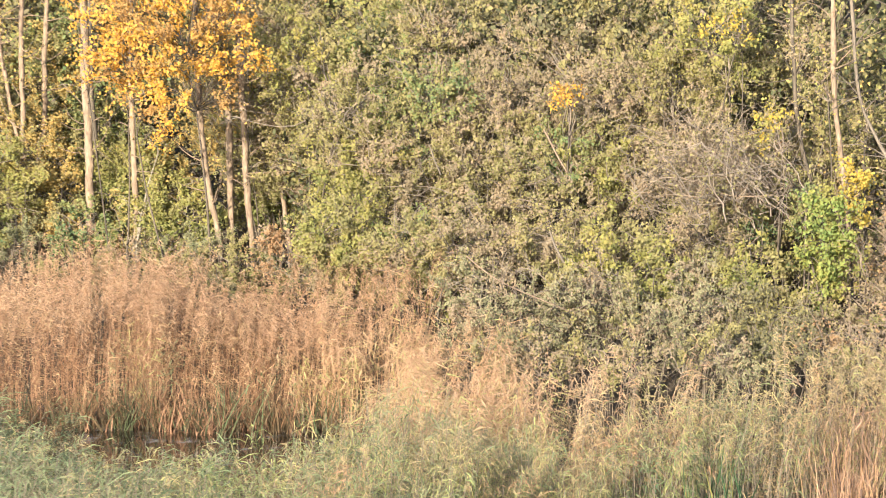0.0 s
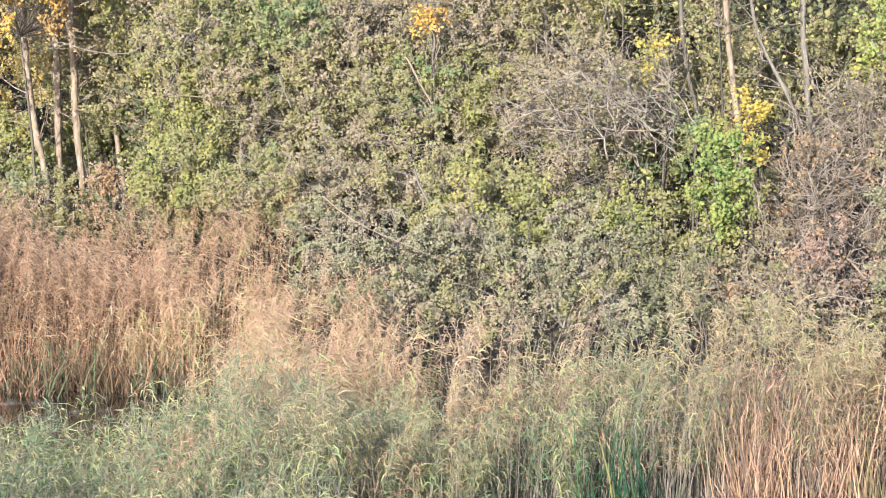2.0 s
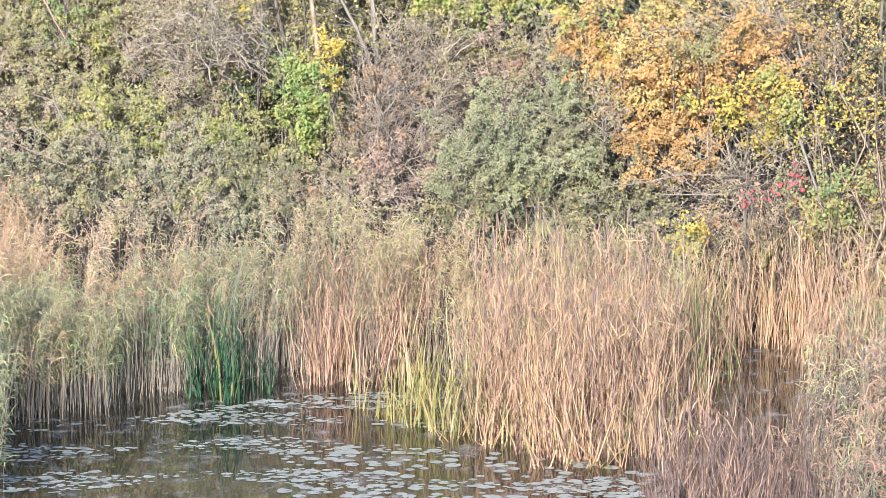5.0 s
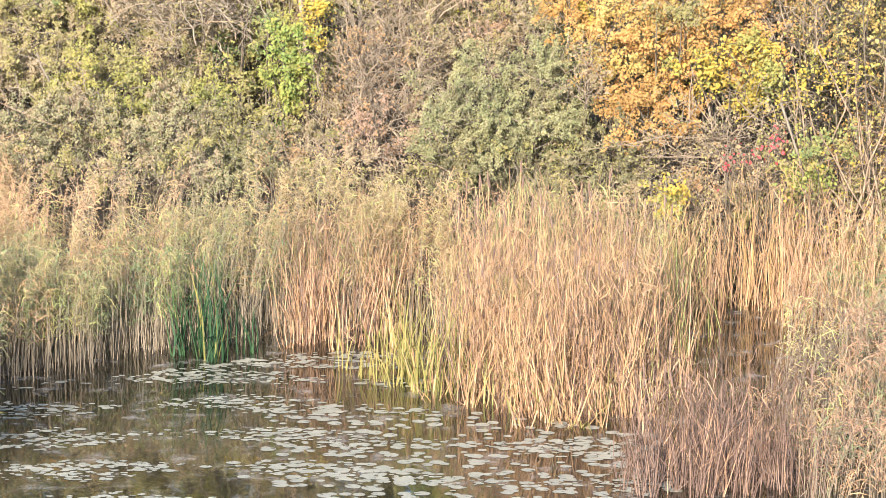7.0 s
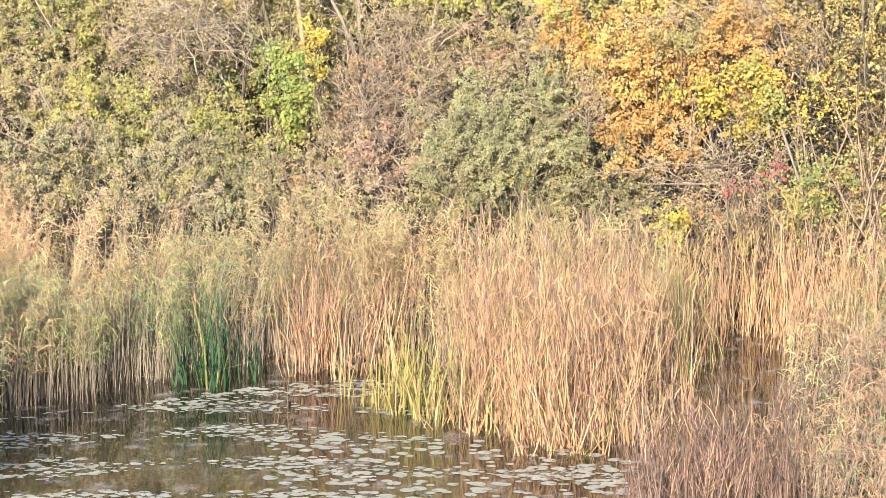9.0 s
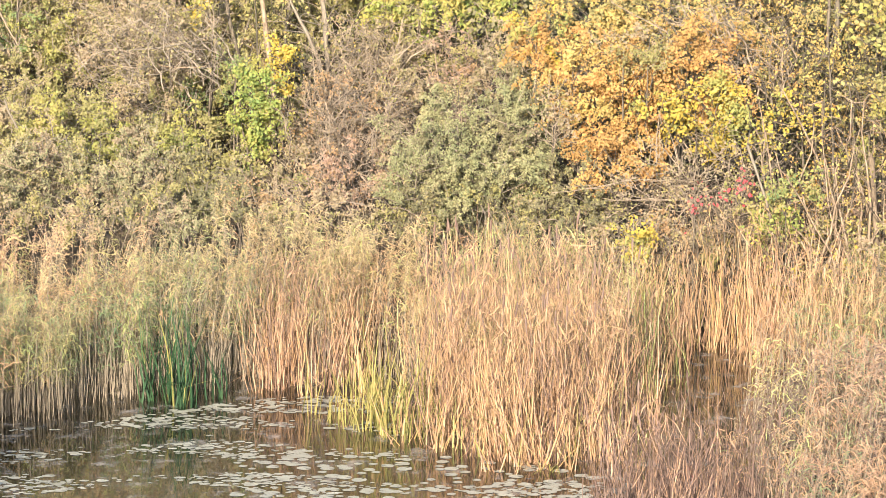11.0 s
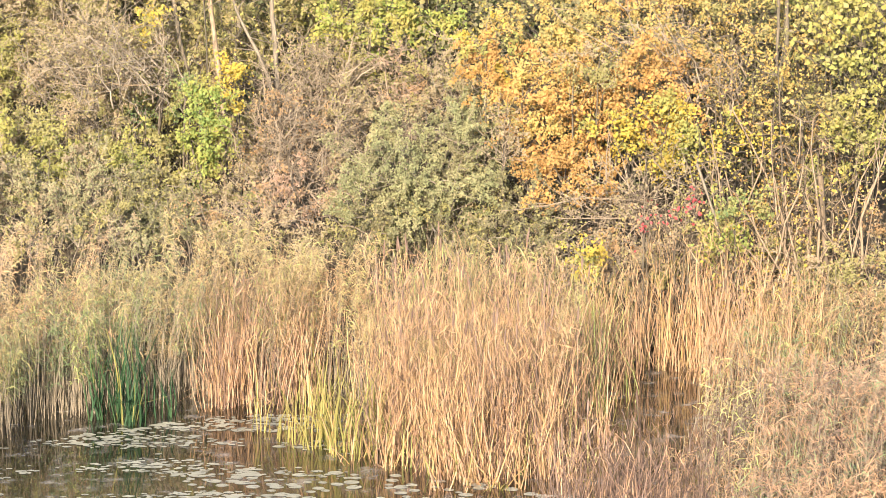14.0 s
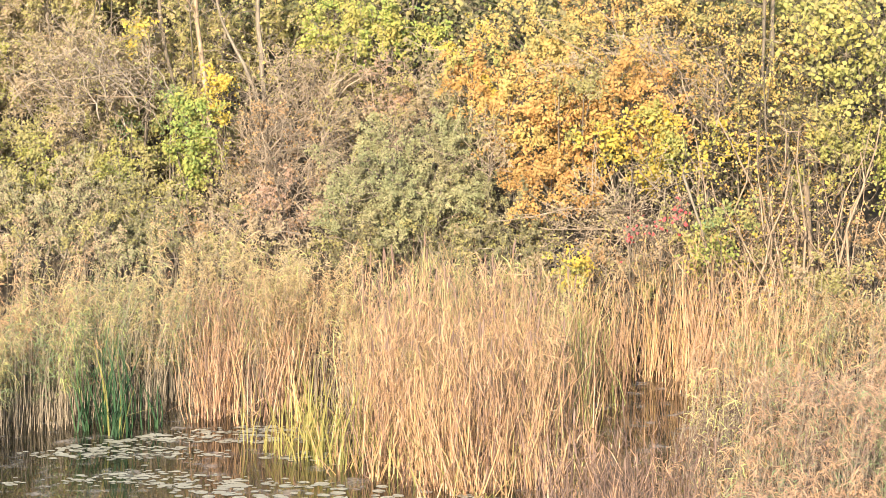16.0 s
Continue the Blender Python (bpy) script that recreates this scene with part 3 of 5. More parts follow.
        groups.append((v, f, len(leaves)))
    vs, fs, sl = join(groups)
    return tagged(new(name, mesh_of(name, vs, fs, [*(REED[k] for k in leaves), REED["dry"]], sl)), label, "reeds", kind="stuff")


# ---- reed beds ----
reed_bed("reed_bed", "brown autumn reeds along the far pond bank", [(-15, 44.2), (-12.4, 44.0), (-8.2, 44.0), (-7.0, 44.6), (-9.5, 46.4), (-15, 47.0)], 95, 1.95, ("tan", "rusty", "tan", "sand"), stem="rusty", plume=1.0, leaves=11, top="plume", low=0.15, blade=(0.05, 0.16), broad=0.8, cane=0.6, plume_low=0.72, hairs=30, joints=2, tuft=2)
reed_bed("reed_bed", "shorter green and tan reeds in front of the brown ones", [(-12.4, 43.9), (-10.6, 43.5), (-9.6, 43.7), (-8.4, 43.5), (-7.2, 43.4), (-7.6, 44.2), (-12.0, 44.4)], 60, 1.3, ("mixed", "sand", "green", "tan"), stem="tan", plume=0.6, leaves=13, top="plume", low=0.2, blade=(0.07, 0.2), broad=0.8, cane=0.6, plume_low=0.75, hairs=16, joints=2)
reed_bed("reed_bed", "tan and green reeds curving out into the pond", [(-8.9, 43.8), (-7.5, 42.9), (-6.6, 39.4), (-5.2, 37.4), (-4.8, 38.4), (-5.3, 40.2), (-6.2, 42.0), (-7.4, 43.8), (-8.6, 44.0)], 95, 1.9, ("tan", "sand", "mixed", "sand"), stem="tan", joints=2, plume=0.9, leaves=16, top="plume", low=0.15, blade=(0.08, 0.24), broad=0.9, cane=0.7, plume_low=0.8, hairs=18)
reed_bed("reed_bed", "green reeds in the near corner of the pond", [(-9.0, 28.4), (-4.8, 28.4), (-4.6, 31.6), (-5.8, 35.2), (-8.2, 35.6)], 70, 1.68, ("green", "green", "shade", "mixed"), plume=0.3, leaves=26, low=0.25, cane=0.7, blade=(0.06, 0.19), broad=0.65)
reed_bed("reed_bed", "thin green reeds at the edge of the open water", [(-11.2, 34.6), (-6.2, 34.6), (-6.3, 36.2), (-8.6, 36.6), (-11.0, 36.4)], 55, 1.55, ("green", "mixed", "green"), plume=0.2, leaves=20, low=0.25, cane=0.7, blade=(0.07, 0.22), broad=0.7)
reed_bed("reed_bed", "green reeds with shade in their leaf colour in the pond corner", [(-11.5, 29.5), (-8.4, 28.6), (-7.4, 34.6), (-8.4, 35.4), (-11.5, 35.0)], 60, 1.6, ("green", "shade", "green"), plume=0.1, leaves=17, low=0.25, cane=0.7, blade=(0.09, 0.26), broad=0.8)
reed_bed("reed_bed", "loose green reeds with shade in their leaf colour standing in open water", [(-12.2, 36.0), (-10.2, 35.6), (-9.6, 36.8), (-10.6, 38.6), (-12.4, 38.8)], 55, 1.55, ("shade", "green", "sedge"), stem="sedge", plume=0.15, leaves=15, blade=(0.09, 0.26))
reed_bed("reed_bed", "green and straw reeds with bare canes at the waterline", [(-6.6, 31.6), (-4.85, 34.3), (-3.85, 34.8), (-3.7, 35.6), (-2.8, 36.1), (-2.0, 36.3), (-1.75, 36.9), (-1.3, 37.3), (-1.6, 38.0), (-3.2, 37.6), (-5.2, 37.0), (-6.6, 36.0)], 95, 1.64, ("tan", "mixed", "green", "mixed", "green", "sand"), plume=0.7, leaves=25, bare=1.3, low=0.42, blade=(0.06, 0.19), broad=0.62, cane=0.85, plume_low=0.84, hairs=14)
reed_bed("reed_bed", "tall feathery reeds above the cattail clump", [(-1.5, 36.9), (0.3, 36.6), (0.7, 37.6), (0.5, 38.3), (-1.4, 38.2)], 110, 2.35, ("sand", "mixed", "sand", "tan"), plume=1.0, leaves=24, low=0.4, blade=(0.05, 0.18), broad=0.62, cane=0.8, plume_low=0.8, hairs=24)
blade_bed("cattail_bed", "tan cattail clump at the edge of the lily pads", [(-1.45, 36.9), (-1.15, 36.15), (-0.6, 36.3), (-0.2, 36.8), (0.4, 37.8), (-1.3, 37.8)], 66, 1.7, ("pink", "cattail", "dry", "pink"), broken=0.35, blades=9, litter=12, width=0.0105)
blade_bed("cattail_bed", "large golden cattail stand in front of the pond", [(0.72, 35.2), (0.9, 33.85), (1.25, 33.1), (1.95, 32.6), (2.5, 32.85), (2.9, 33.8), (3.1, 34.8), (2.9, 35.4), (0.8, 35.6)], 72, 1.75, ("pink", "cattail", "dry", "cattail"), broken=0.5, blades=9, heads=0.1, litter=14, width=0.0105, fan=0.11)
blade_bed("cattail_bed", "tall cattails at the back of the golden stand", [(0.8, 35.4), (3.0, 35.2), (3.1, 36.2), (2.6, 37.2), (1.2, 37.3), (0.7, 36.4)], 66, 2.05, ("cattail", "pink", "dry", "mixed"), broken=0.4, blades=9, heads=0.12, litter=12, width=0.0105, fan=0.09)
blade_bed("flag_tuft", "yellow-green young leaves at the foot of the cattails", [(0.72, 34.8), (0.95, 33.7), (1.3, 33.0), (2.0, 32.5), (2.6, 32.8), (2.9, 33.9), (2.4, 34.4), (1.2, 34.6)], 15, 1.0, ("flag", "mixed"), blades=5, fan=0.12, broken=0.15, width=0.012)
blade_bed("flag_tuft", "yellow-green flag leaves beside the cattails", [(-0.45, 34.5), (0.1, 34.1), (0.6, 33.7), (0.6, 34.4), (0.2, 35.2), (-0.3, 35.2)], 34, 1.15, ("flag", "flag"), blades=7, fan=0.18, broken=0.15, width=0.014, spread=0.08)
blade_bed("iris_tuft", "dark green iris leaves at the reed edge", [(-2.8, 35.68), (-2.12, 35.68), (-2.05, 36.2), (-2.72, 36.15)], 46, 1.28, ("iris", "iris", "iris", "flag"), blades=7, width=0.018, fan=0.14, broken=0.12, gap=0.0, spread=0.2)
blade_bed("dry_sedge", "dry brown sedge clump in the water", [(2.55, 29.6), (4.15, 29.6), (4.3, 31.0), (3.4, 31.5), (2.7, 31.0)], 75, 1.2, ("dry", "dry", "dry", "pink"), blades=8, width=0.0095, fan=0.12, broken=0.42, litter=7, heads=0.06)
reed_bed("reed_bed", "pale tan reeds at the end of the pond", [(4.1, 28.8), (7.2, 28.8), (7.4, 36.0), (6.3, 36.0), (5.3, 34.2), (4.5, 31.0)], 75, 1.3, ("pink", "tan", "green", "dry"), stem="stem", top="pink", plume=0.5, leaves=14, blade=(0.07, 0.22), broad=0.7, hairs=14)
blade_bed("cattail_bed", "bright golden cattails behind the open gap", [(4.45, 38.8), (5.3, 38.8), (5.8, 39.4), (5.2, 39.8), (4.5, 39.6)], 60, 2.0, ("pink", "cattail", "cattail", "gold"), broken=0.22, litter=8, width=0.0105)
blade_bed("cattail_bed", "thin cattail tuft behind the open gap", [(3.4, 38.4), (4.1, 38.5), (4.1, 39.2), (3.2, 39.2)], 34, 1.5, ("pink", "cattail", "gold", "flag"), broken=0.2, width=0.0105)
reed_bed("reed_bed", "pale mixed reeds under the bushes", [(5.6, 37.0), (9.5, 36.6), (9.5, 39.0), (6.4, 39.4), (5.6, 39.0)], 75, 1.25, ("tan", "sand", "mixed", "green"), plume=0.5, leaves=13, blade=(0.08, 0.24), broad=0.8)
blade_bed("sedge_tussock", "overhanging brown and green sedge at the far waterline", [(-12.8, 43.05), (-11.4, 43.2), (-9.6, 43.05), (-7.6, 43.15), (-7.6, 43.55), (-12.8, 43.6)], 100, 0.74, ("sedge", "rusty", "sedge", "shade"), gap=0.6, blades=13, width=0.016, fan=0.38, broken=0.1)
blade_bed("sedge_tussock", "leaning dry leaves along the cattail waterline", [(-0.4, 34.3), (0.5, 33.5), (1.4, 32.4), (2.4, 32.4), (3.0, 33.5), (2.6, 33.8), (1.4, 33.2), (0.6, 34.2)], 30, 0.9, ("pink", "cattail", "gold", "flag"), blades=7, width=0.013, fan=0.4, broken=0.4)
reed_bed("reed_bed", "feathery reeds growing through the cattails", [(0.2, 36.2), (1.0, 34.8), (2.2, 34.2), (2.9, 35.2), (2.6, 37.2), (0.6, 37.8)], 60, 1.72, ("mixed", "sand", "tan"), plume=0.9, leaves=18, low=0.5, blade=(0.05, 0.17), broad=0.62, plume_low=0.78, hairs=22)
reed_bed("reed_bed", "sparse tan reeds thinning out over open water", [(3.3, 30.8), (4.5, 30.2), (5.4, 34.6), (5.9, 37.2), (4.9, 36.6), (4.2, 33.2)], 36, 1.2, ("tan", "mixed", "dry"), plume=0.3, leaves=10, blade=(0.07, 0.22), broad=0.8)
blade_bed("cattail_bed", "scattered upright cattail leaves in the gap", [(2.5, 34.2), (3.2, 34.4), (3.7, 37.6), (4.2, 38.6), (3.2, 39.0), (2.6, 37.0)], 45, 1.6, ("pink", "cattail", "flag", "mixed"), broken=0.4, litter=8, width=0.0105)
reed_bed("reed_bed", "blue-green reeds at the foot of the willow", [(0.7, 38.5), (2.0, 38.5), (2.1, 39.3), (0.7, 39.3)], 60, 1.3, ("green", "green", "mixed"), plume=0.3, leaves=18, low=0.4, blade=(0.06, 0.2), broad=0.7)
blade_bed("cattail_bed", "pinkish dry leaves beside the golden cattails", [(4.9, 37.6), (6.2, 36.4), (6.6, 38.2), (5.6, 39.2)], 36, 1.5, ("pink", "cattail"), broken=0.25, litter=6, width=0.0105)
reed_bed("reed_bed", "pinkish tan reed tuft in front of the willows", [(-4.75, 37.3), (-3.75, 37.4), (-3.6, 38.4), (-4.6, 38.5)], 95, 2.05, ("tan", "sand", "tan", "mixed"), plume=0.95, leaves=16, top="plume", low=0.3, blade=(0.07, 0.22), broad=0.85, plume_low=0.78, hairs=20, spread=0.12)
reed_bed("reed_bed", "low green and tan reeds in front of the willows", [(-6.4, 37.0), (-3.2, 37.6), (-0.5, 38.1), (-0.5, 39.0), (-3.5, 38.9), (-6.4, 38.6)], 60, 1.55, ("mixed", "sand", "green"), plume=0.9, leaves=19, top="tassel", low=0.3, blade=(0.05, 0.18), broad=0.65, plume_low=0.78, hairs=20)


# ---- bushes and trees of the far bank ----
shrub('maple_tree', 'maple with bright orange autumn leaves at the wood edge', -11.68, 48.10, 5.10, 1.50, 1.50, 'orange', 'bark', 0.80, 0.40)
shrub('maple_sapling', 'young maple with orange leaves among tall trunks', -12.93, 48.60, 5.38, 0.61, 0.52, 'orange', 'bark', 0.69, 0.50)
shrub('bush', 'yellowing understorey bush between pale trunks', -15.08, 51.40, 2.63, 0.74, 1.22, 'straw', 'grey', 1.10, 1.00)
shrub('bush', 'yellowing bush deep in the wood', -15.20, 53.40, 3.77, 0.87, 1.07, 'straw', 'grey', 0.99, 1.00)
shrub('bush', 'yellow-green understorey bush behind a tall trunk', -13.79, 51.90, 2.39, 0.66, 0.94, 'ygreen', 'grey', 1.10, 1.00)
shrub('bush', 'thin yellow-green bush with pale stems', -12.37, 49.90, 2.07, 0.67, 0.63, 'ygreen', 'pale', 1.10, 1.00)
shrub('bush', 'deep green leafy bush above the reeds', -13.80, 50.00, 1.87, 0.63, 0.50, 'green', 'grey', 0.90, 1.00)
shrub('bush', 'grey-green low bush at the edge of the reeds', -14.94, 50.00, 1.69, 0.64, 0.41, 'sage', 'grey', 0.80, 1.00)
shrub('bush', 'yellow-green sapling beside a dark gap', -10.85, 50.40, 2.19, 0.63, 0.54, 'ygreen', 'grey', 1.10, 1.00)
shrub('bush', 'tall olive bush with fine grey twigs', -10.90, 49.90, 4.02, 0.79, 1.32, 'olive', 'grey', 0.88, 1.00)
shrub('bush', 'tall olive bush below the canopy', -10.69, 51.00, 5.02, 0.86, 0.99, 'olive', 'grey', 0.90, 1.00)
shrub('bush', 'brownish bare-twigged bush behind the reeds', -9.97, 47.50, 1.81, 0.67, 0.42, 'brown', 'grey', 0.70, 1.00)
shrub('bush', 'low grey-green scrub with pale stalks', -11.72, 48.50, 1.76, 0.78, 0.30, 'sage', 'grey', 0.80, 1.00)
shrub('bush', 'low olive scrub behind the reeds', -12.38, 48.00, 1.73, 0.77, 0.26, 'olive', 'grey', 0.80, 1.00)
shrub('bush', 'large olive bush with yellowing leaves', -9.79, 49.50, 3.35, 0.96, 1.31, 'olive', 'grey', 1.00, 1.00)
shrub('bush', 'large bush of yellow-green leaves', -8.66, 47.50, 2.95, 0.91, 1.08, 'ygreen', 'grey', 1.00, 1.00)
shrub('bush', 'yellow-green bush over the reeds', -8.80, 46.50, 2.24, 0.77, 0.73, 'ygreen', 'grey', 1.00, 1.00)
shrub('bush', 'tall green bush in the middle of the bank', -8.71, 50.00, 4.53, 1.14, 1.23, 'green', 'grey', 0.90, 1.00)
shrub('bush', 'grey-brown half bare bush with fine twigs', -7.30, 48.00, 3.48, 1.00, 1.25, 'taupe', 'grey', 0.80, 1.80)
shrub('bush', 'tall olive-grey bush with sparse leaves', -7.29, 50.00, 4.87, 1.22, 1.04, 'olive', 'grey', 0.90, 1.30)
shrub('bush', 'half bare grey-brown bush on the bank', -5.92, 49.00, 4.24, 1.10, 1.19, 'taupe', 'grey', 0.70, 1.80)
shrub('bush', 'olive bush with a tangle of grey twigs', -5.98, 47.00, 2.92, 1.14, 0.98, 'olive', 'grey', 0.80, 1.60)
shrub('bush', 'tangled grey-brown bush with few leaves', -4.54, 48.00, 3.64, 1.08, 1.16, 'taupe', 'grey', 0.70, 2.00)
shrub('bush', 'olive bush high on the bank', -5.04, 49.50, 4.96, 1.11, 0.85, 'olive', 'grey', 0.90, 1.00)
shrub('bush', 'bush with clear yellow and green leaves', -3.65, 47.50, 4.82, 0.73, 0.90, 'ygreen', 'grey', 0.80, 1.00)
shrub('bush', 'sprig of bright yellow leaves on dark twigs', -2.61, 46.00, 3.88, 0.35, 0.24, 'yellow', 'grey', 0.70, 0.40)
shrub('bush', 'upright twigs with bright yellow leaves', -3.26, 46.80, 5.10, 0.32, 0.48, 'yellow', 'grey', 0.50, 0.50)
shrub('bush', 'olive bush around a pale trunk', -2.71, 49.00, 4.97, 1.01, 0.92, 'olive', 'grey', 0.80, 1.00)
shrub('maple_sapling', 'single orange spray of maple leaves', -5.55, 46.60, 4.19, 0.21, 0.13, 'orange', 'grey', 1.20, 0.30)
shrub('bush', 'low olive bush with grey twigs', -7.54, 45.60, 2.19, 0.87, 0.60, 'olive', 'grey', 0.90, 1.00)
shrub('bush', 'grey-brown twiggy bush above a fallen stem', -6.66, 45.20, 2.33, 0.78, 0.63, 'taupe', 'grey', 0.70, 1.80)
shrub('bush', 'olive bush with dense small leaves', -5.40, 45.20, 2.25, 0.86, 0.62, 'olive', 'grey', 0.90, 1.00)
shrub('bush', 'bush with bright yellow-green leaves', -4.31, 44.60, 2.10, 0.84, 0.57, 'ygreen', 'grey', 0.95, 1.00)
shrub('bush', 'brownish bush with withered leaves', -3.41, 45.60, 2.29, 0.78, 0.63, 'taupe', 'grey', 0.70, 1.50)
shrub('bush', 'tangle of bare grey branches', -3.88, 46.40, 2.99, 1.04, 0.56, 'taupe', 'grey', 0.25, 2.60)
shrub('willow_bush', 'silvery grey willow bush at the water edge', -5.77, 42.80, 1.55, 0.89, 0.74, 'silver', 'grey', 1.00, 1.20)
shrub('willow_bush', 'silver-leaved willow bush behind the reeds', -4.67, 43.20, 1.58, 0.74, 0.71, 'silver', 'grey', 0.90, 1.20)
shrub('willow_bush', 'grey willow bush with pale leaf undersides', -3.36, 42.80, 1.50, 0.77, 0.73, 'silver', 'grey', 0.90, 1.20)
shrub('bush', 'low bush with its own shade in the leaf colour', -2.53, 42.40, 1.24, 0.58, 0.51, 'darkolive', 'grey', 0.70, 1.00)
shrub('ivy_bush', 'ivy-clad bush with fresh green leaves', -1.66, 43.40, 2.45, 0.40, 0.92, 'lime', 'bark', 1.70, 0.60)
shrub('bush', 'upright bush with golden-orange leaves', -1.32, 43.80, 3.00, 0.33, 0.51, 'yellow', 'bark', 0.90, 0.70)
shrub('bush', 'green bush with yellowing leaves', -2.73, 44.70, 1.98, 0.48, 0.51, 'ygreen', 'grey', 0.90, 1.00)
shrub('ivy_bush', 'ivy growing on a dark leaning trunk', -2.12, 45.00, 3.05, 0.26, 0.44, 'green', 'bark', 0.80, 1.00)
shrub('bush', 'heap of bare pale branches', -3.30, 46.00, 3.47, 0.98, 0.57, 'taupe', 'straw', 0.25, 2.80)
shrub('bramble', 'dry bramble thicket of reddish canes', -0.70, 44.00, 2.37, 0.79, 0.79, 'brown', 'straw', 0.18, 2.80)
shrub('bush', 'bare tan branches of a dying shrub', 0.06, 45.30, 3.17, 0.89, 0.71, 'taupe', 'straw', 0.20, 2.80)
shrub('bush', 'bright yellow-green canopy foliage', 0.98, 45.60, 3.85, 1.15, 0.62, 'lime', 'grey', 1.30, 1.00)
shrub('bramble', 'thicket of mauve-brown thin twigs', 1.25, 44.60, 3.18, 0.66, 0.55, 'mauve', 'mauve', 0.20, 2.60)
shrub('willow_bush', 'round grey-green willow bush behind the reeds', 1.27, 41.60, 2.00, 1.18, 1.06, 'sage', 'grey', 1.70, 1.00)
shrub('willow_bush', 'upright grey-green willow behind the reeds', 2.12, 42.60, 2.36, 0.45, 0.80, 'sage', 'grey', 1.30, 1.00)
shrub('bush', 'grey half bare bush on the slope', 1.84, 44.00, 3.24, 0.54, 0.65, 'taupe', 'grey', 0.60, 1.80)
shrub('bramble', 'low dry reddish brambles by the reeds', -0.53, 42.00, 1.63, 0.75, 0.34, 'mauve', 'straw', 0.18, 2.40)
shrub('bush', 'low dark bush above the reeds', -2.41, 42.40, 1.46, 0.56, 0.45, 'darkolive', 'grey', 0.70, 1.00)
shrub('bramble', 'dry cane tangle with withered leaves', -1.49, 42.00, 1.53, 0.55, 0.34, 'brown', 'straw', 0.35, 2.00)
shrub('field_maple', 'maple bough with bright yellow leaves', 3.92, 40.90, 2.82, 0.43, 0.30, 'yellow', 'bark', 0.75, 0.60)
shrub('field_maple', 'maple spray with bright yellow leaves', 4.59, 41.00, 3.08, 0.47, 0.31, 'yellow', 'bark', 0.62, 0.80)
shrub('field_maple', 'upper maple bough with yellow leaves', 2.37, 42.00, 3.94, 0.44, 0.36, 'yellow', 'bark', 0.62, 0.60)
shrub('bush', 'olive boughs growing through the maple', 3.70, 41.30, 3.79, 0.55, 0.39, 'olive', 'bark', 0.60, 1.00)
shrub('bush', 'half bare branches beside the maple', 2.53, 41.20, 2.89, 0.43, 0.47, 'taupe', 'straw', 0.30, 2.20)
shrub('bramble', 'tangle of thin bare canes above the willow', 1.14, 44.50, 2.71, 0.62, 0.55, 'taupe', 'straw', 0.35, 2.60)
shrub('bramble', 'tangle of dry twigs beside the willow', 0.52, 44.30, 2.70, 0.51, 0.51, 'taupe', 'grey', 0.30, 2.60)
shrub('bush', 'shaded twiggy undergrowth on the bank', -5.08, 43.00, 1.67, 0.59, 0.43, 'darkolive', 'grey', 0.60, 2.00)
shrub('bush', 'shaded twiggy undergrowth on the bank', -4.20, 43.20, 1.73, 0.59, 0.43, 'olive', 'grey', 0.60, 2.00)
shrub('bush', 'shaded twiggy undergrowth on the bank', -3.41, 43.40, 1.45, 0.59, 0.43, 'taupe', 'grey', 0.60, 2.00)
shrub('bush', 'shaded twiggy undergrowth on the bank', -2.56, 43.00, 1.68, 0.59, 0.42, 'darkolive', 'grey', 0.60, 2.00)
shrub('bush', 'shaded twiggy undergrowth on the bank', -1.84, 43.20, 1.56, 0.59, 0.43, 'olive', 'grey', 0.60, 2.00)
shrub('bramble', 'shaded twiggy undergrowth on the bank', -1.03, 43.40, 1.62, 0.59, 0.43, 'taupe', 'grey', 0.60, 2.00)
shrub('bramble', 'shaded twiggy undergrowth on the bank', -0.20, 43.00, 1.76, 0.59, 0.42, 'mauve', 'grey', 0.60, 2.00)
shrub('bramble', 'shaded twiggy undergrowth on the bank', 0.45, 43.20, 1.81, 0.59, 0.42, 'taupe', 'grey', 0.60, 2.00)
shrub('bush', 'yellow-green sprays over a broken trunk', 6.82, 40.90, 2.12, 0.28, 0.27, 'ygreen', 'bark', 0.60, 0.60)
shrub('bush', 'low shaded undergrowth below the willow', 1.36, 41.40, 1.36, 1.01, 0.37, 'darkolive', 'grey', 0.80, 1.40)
shrub('bush', 'dark low bush under golden boughs', 2.85, 41.20, 1.63, 0.75, 0.55, 'darkolive', 'bark', 0.80, 1.60)
shrub('bush', 'tangle of twigs and withered leaves under the maple', 3.60, 40.80, 1.61, 0.70, 0.47, 'taupe', 'grey', 0.20, 2.60)
shrub('bush', 'olive low bush in the maple shade', 2.24, 41.60, 1.60, 0.56, 0.48, 'olive', 'bark', 0.70, 1.40)
shrub('ivy_bush', 'ivy climbing a slim upright stem', 5.45, 39.70, 1.95, 0.15, 0.47, 'green', 'bark', 0.90, 0.40)
shrub('ivy_bush', 'yellowing ivy at the foot of the thicket', 5.26, 39.50, 1.60, 0.20, 0.30, 'lime', 'bark', 0.80, 0.50)
shrub('ivy_bush', 'narrow column of dark ivy on a stem', 6.04, 40.20, 1.72, 0.12, 0.39, 'green', 'bark', 0.80, 0.40)
shrub('field_maple', 'field maple with rusty orange leaves', 3.19, 41.60, 3.04, 0.91, 0.95, 'rust', 'bark', 0.98, 0.60)
shrub('field_maple', 'slender field maple with golden leaves', 2.62, 42.20, 3.52, 0.60, 0.64, 'gold', 'bark', 0.98, 0.60)
shrub('field_maple', 'field maple with golden leaves', 4.23, 41.80, 3.22, 1.03, 0.88, 'gold', 'bark', 0.90, 0.80)
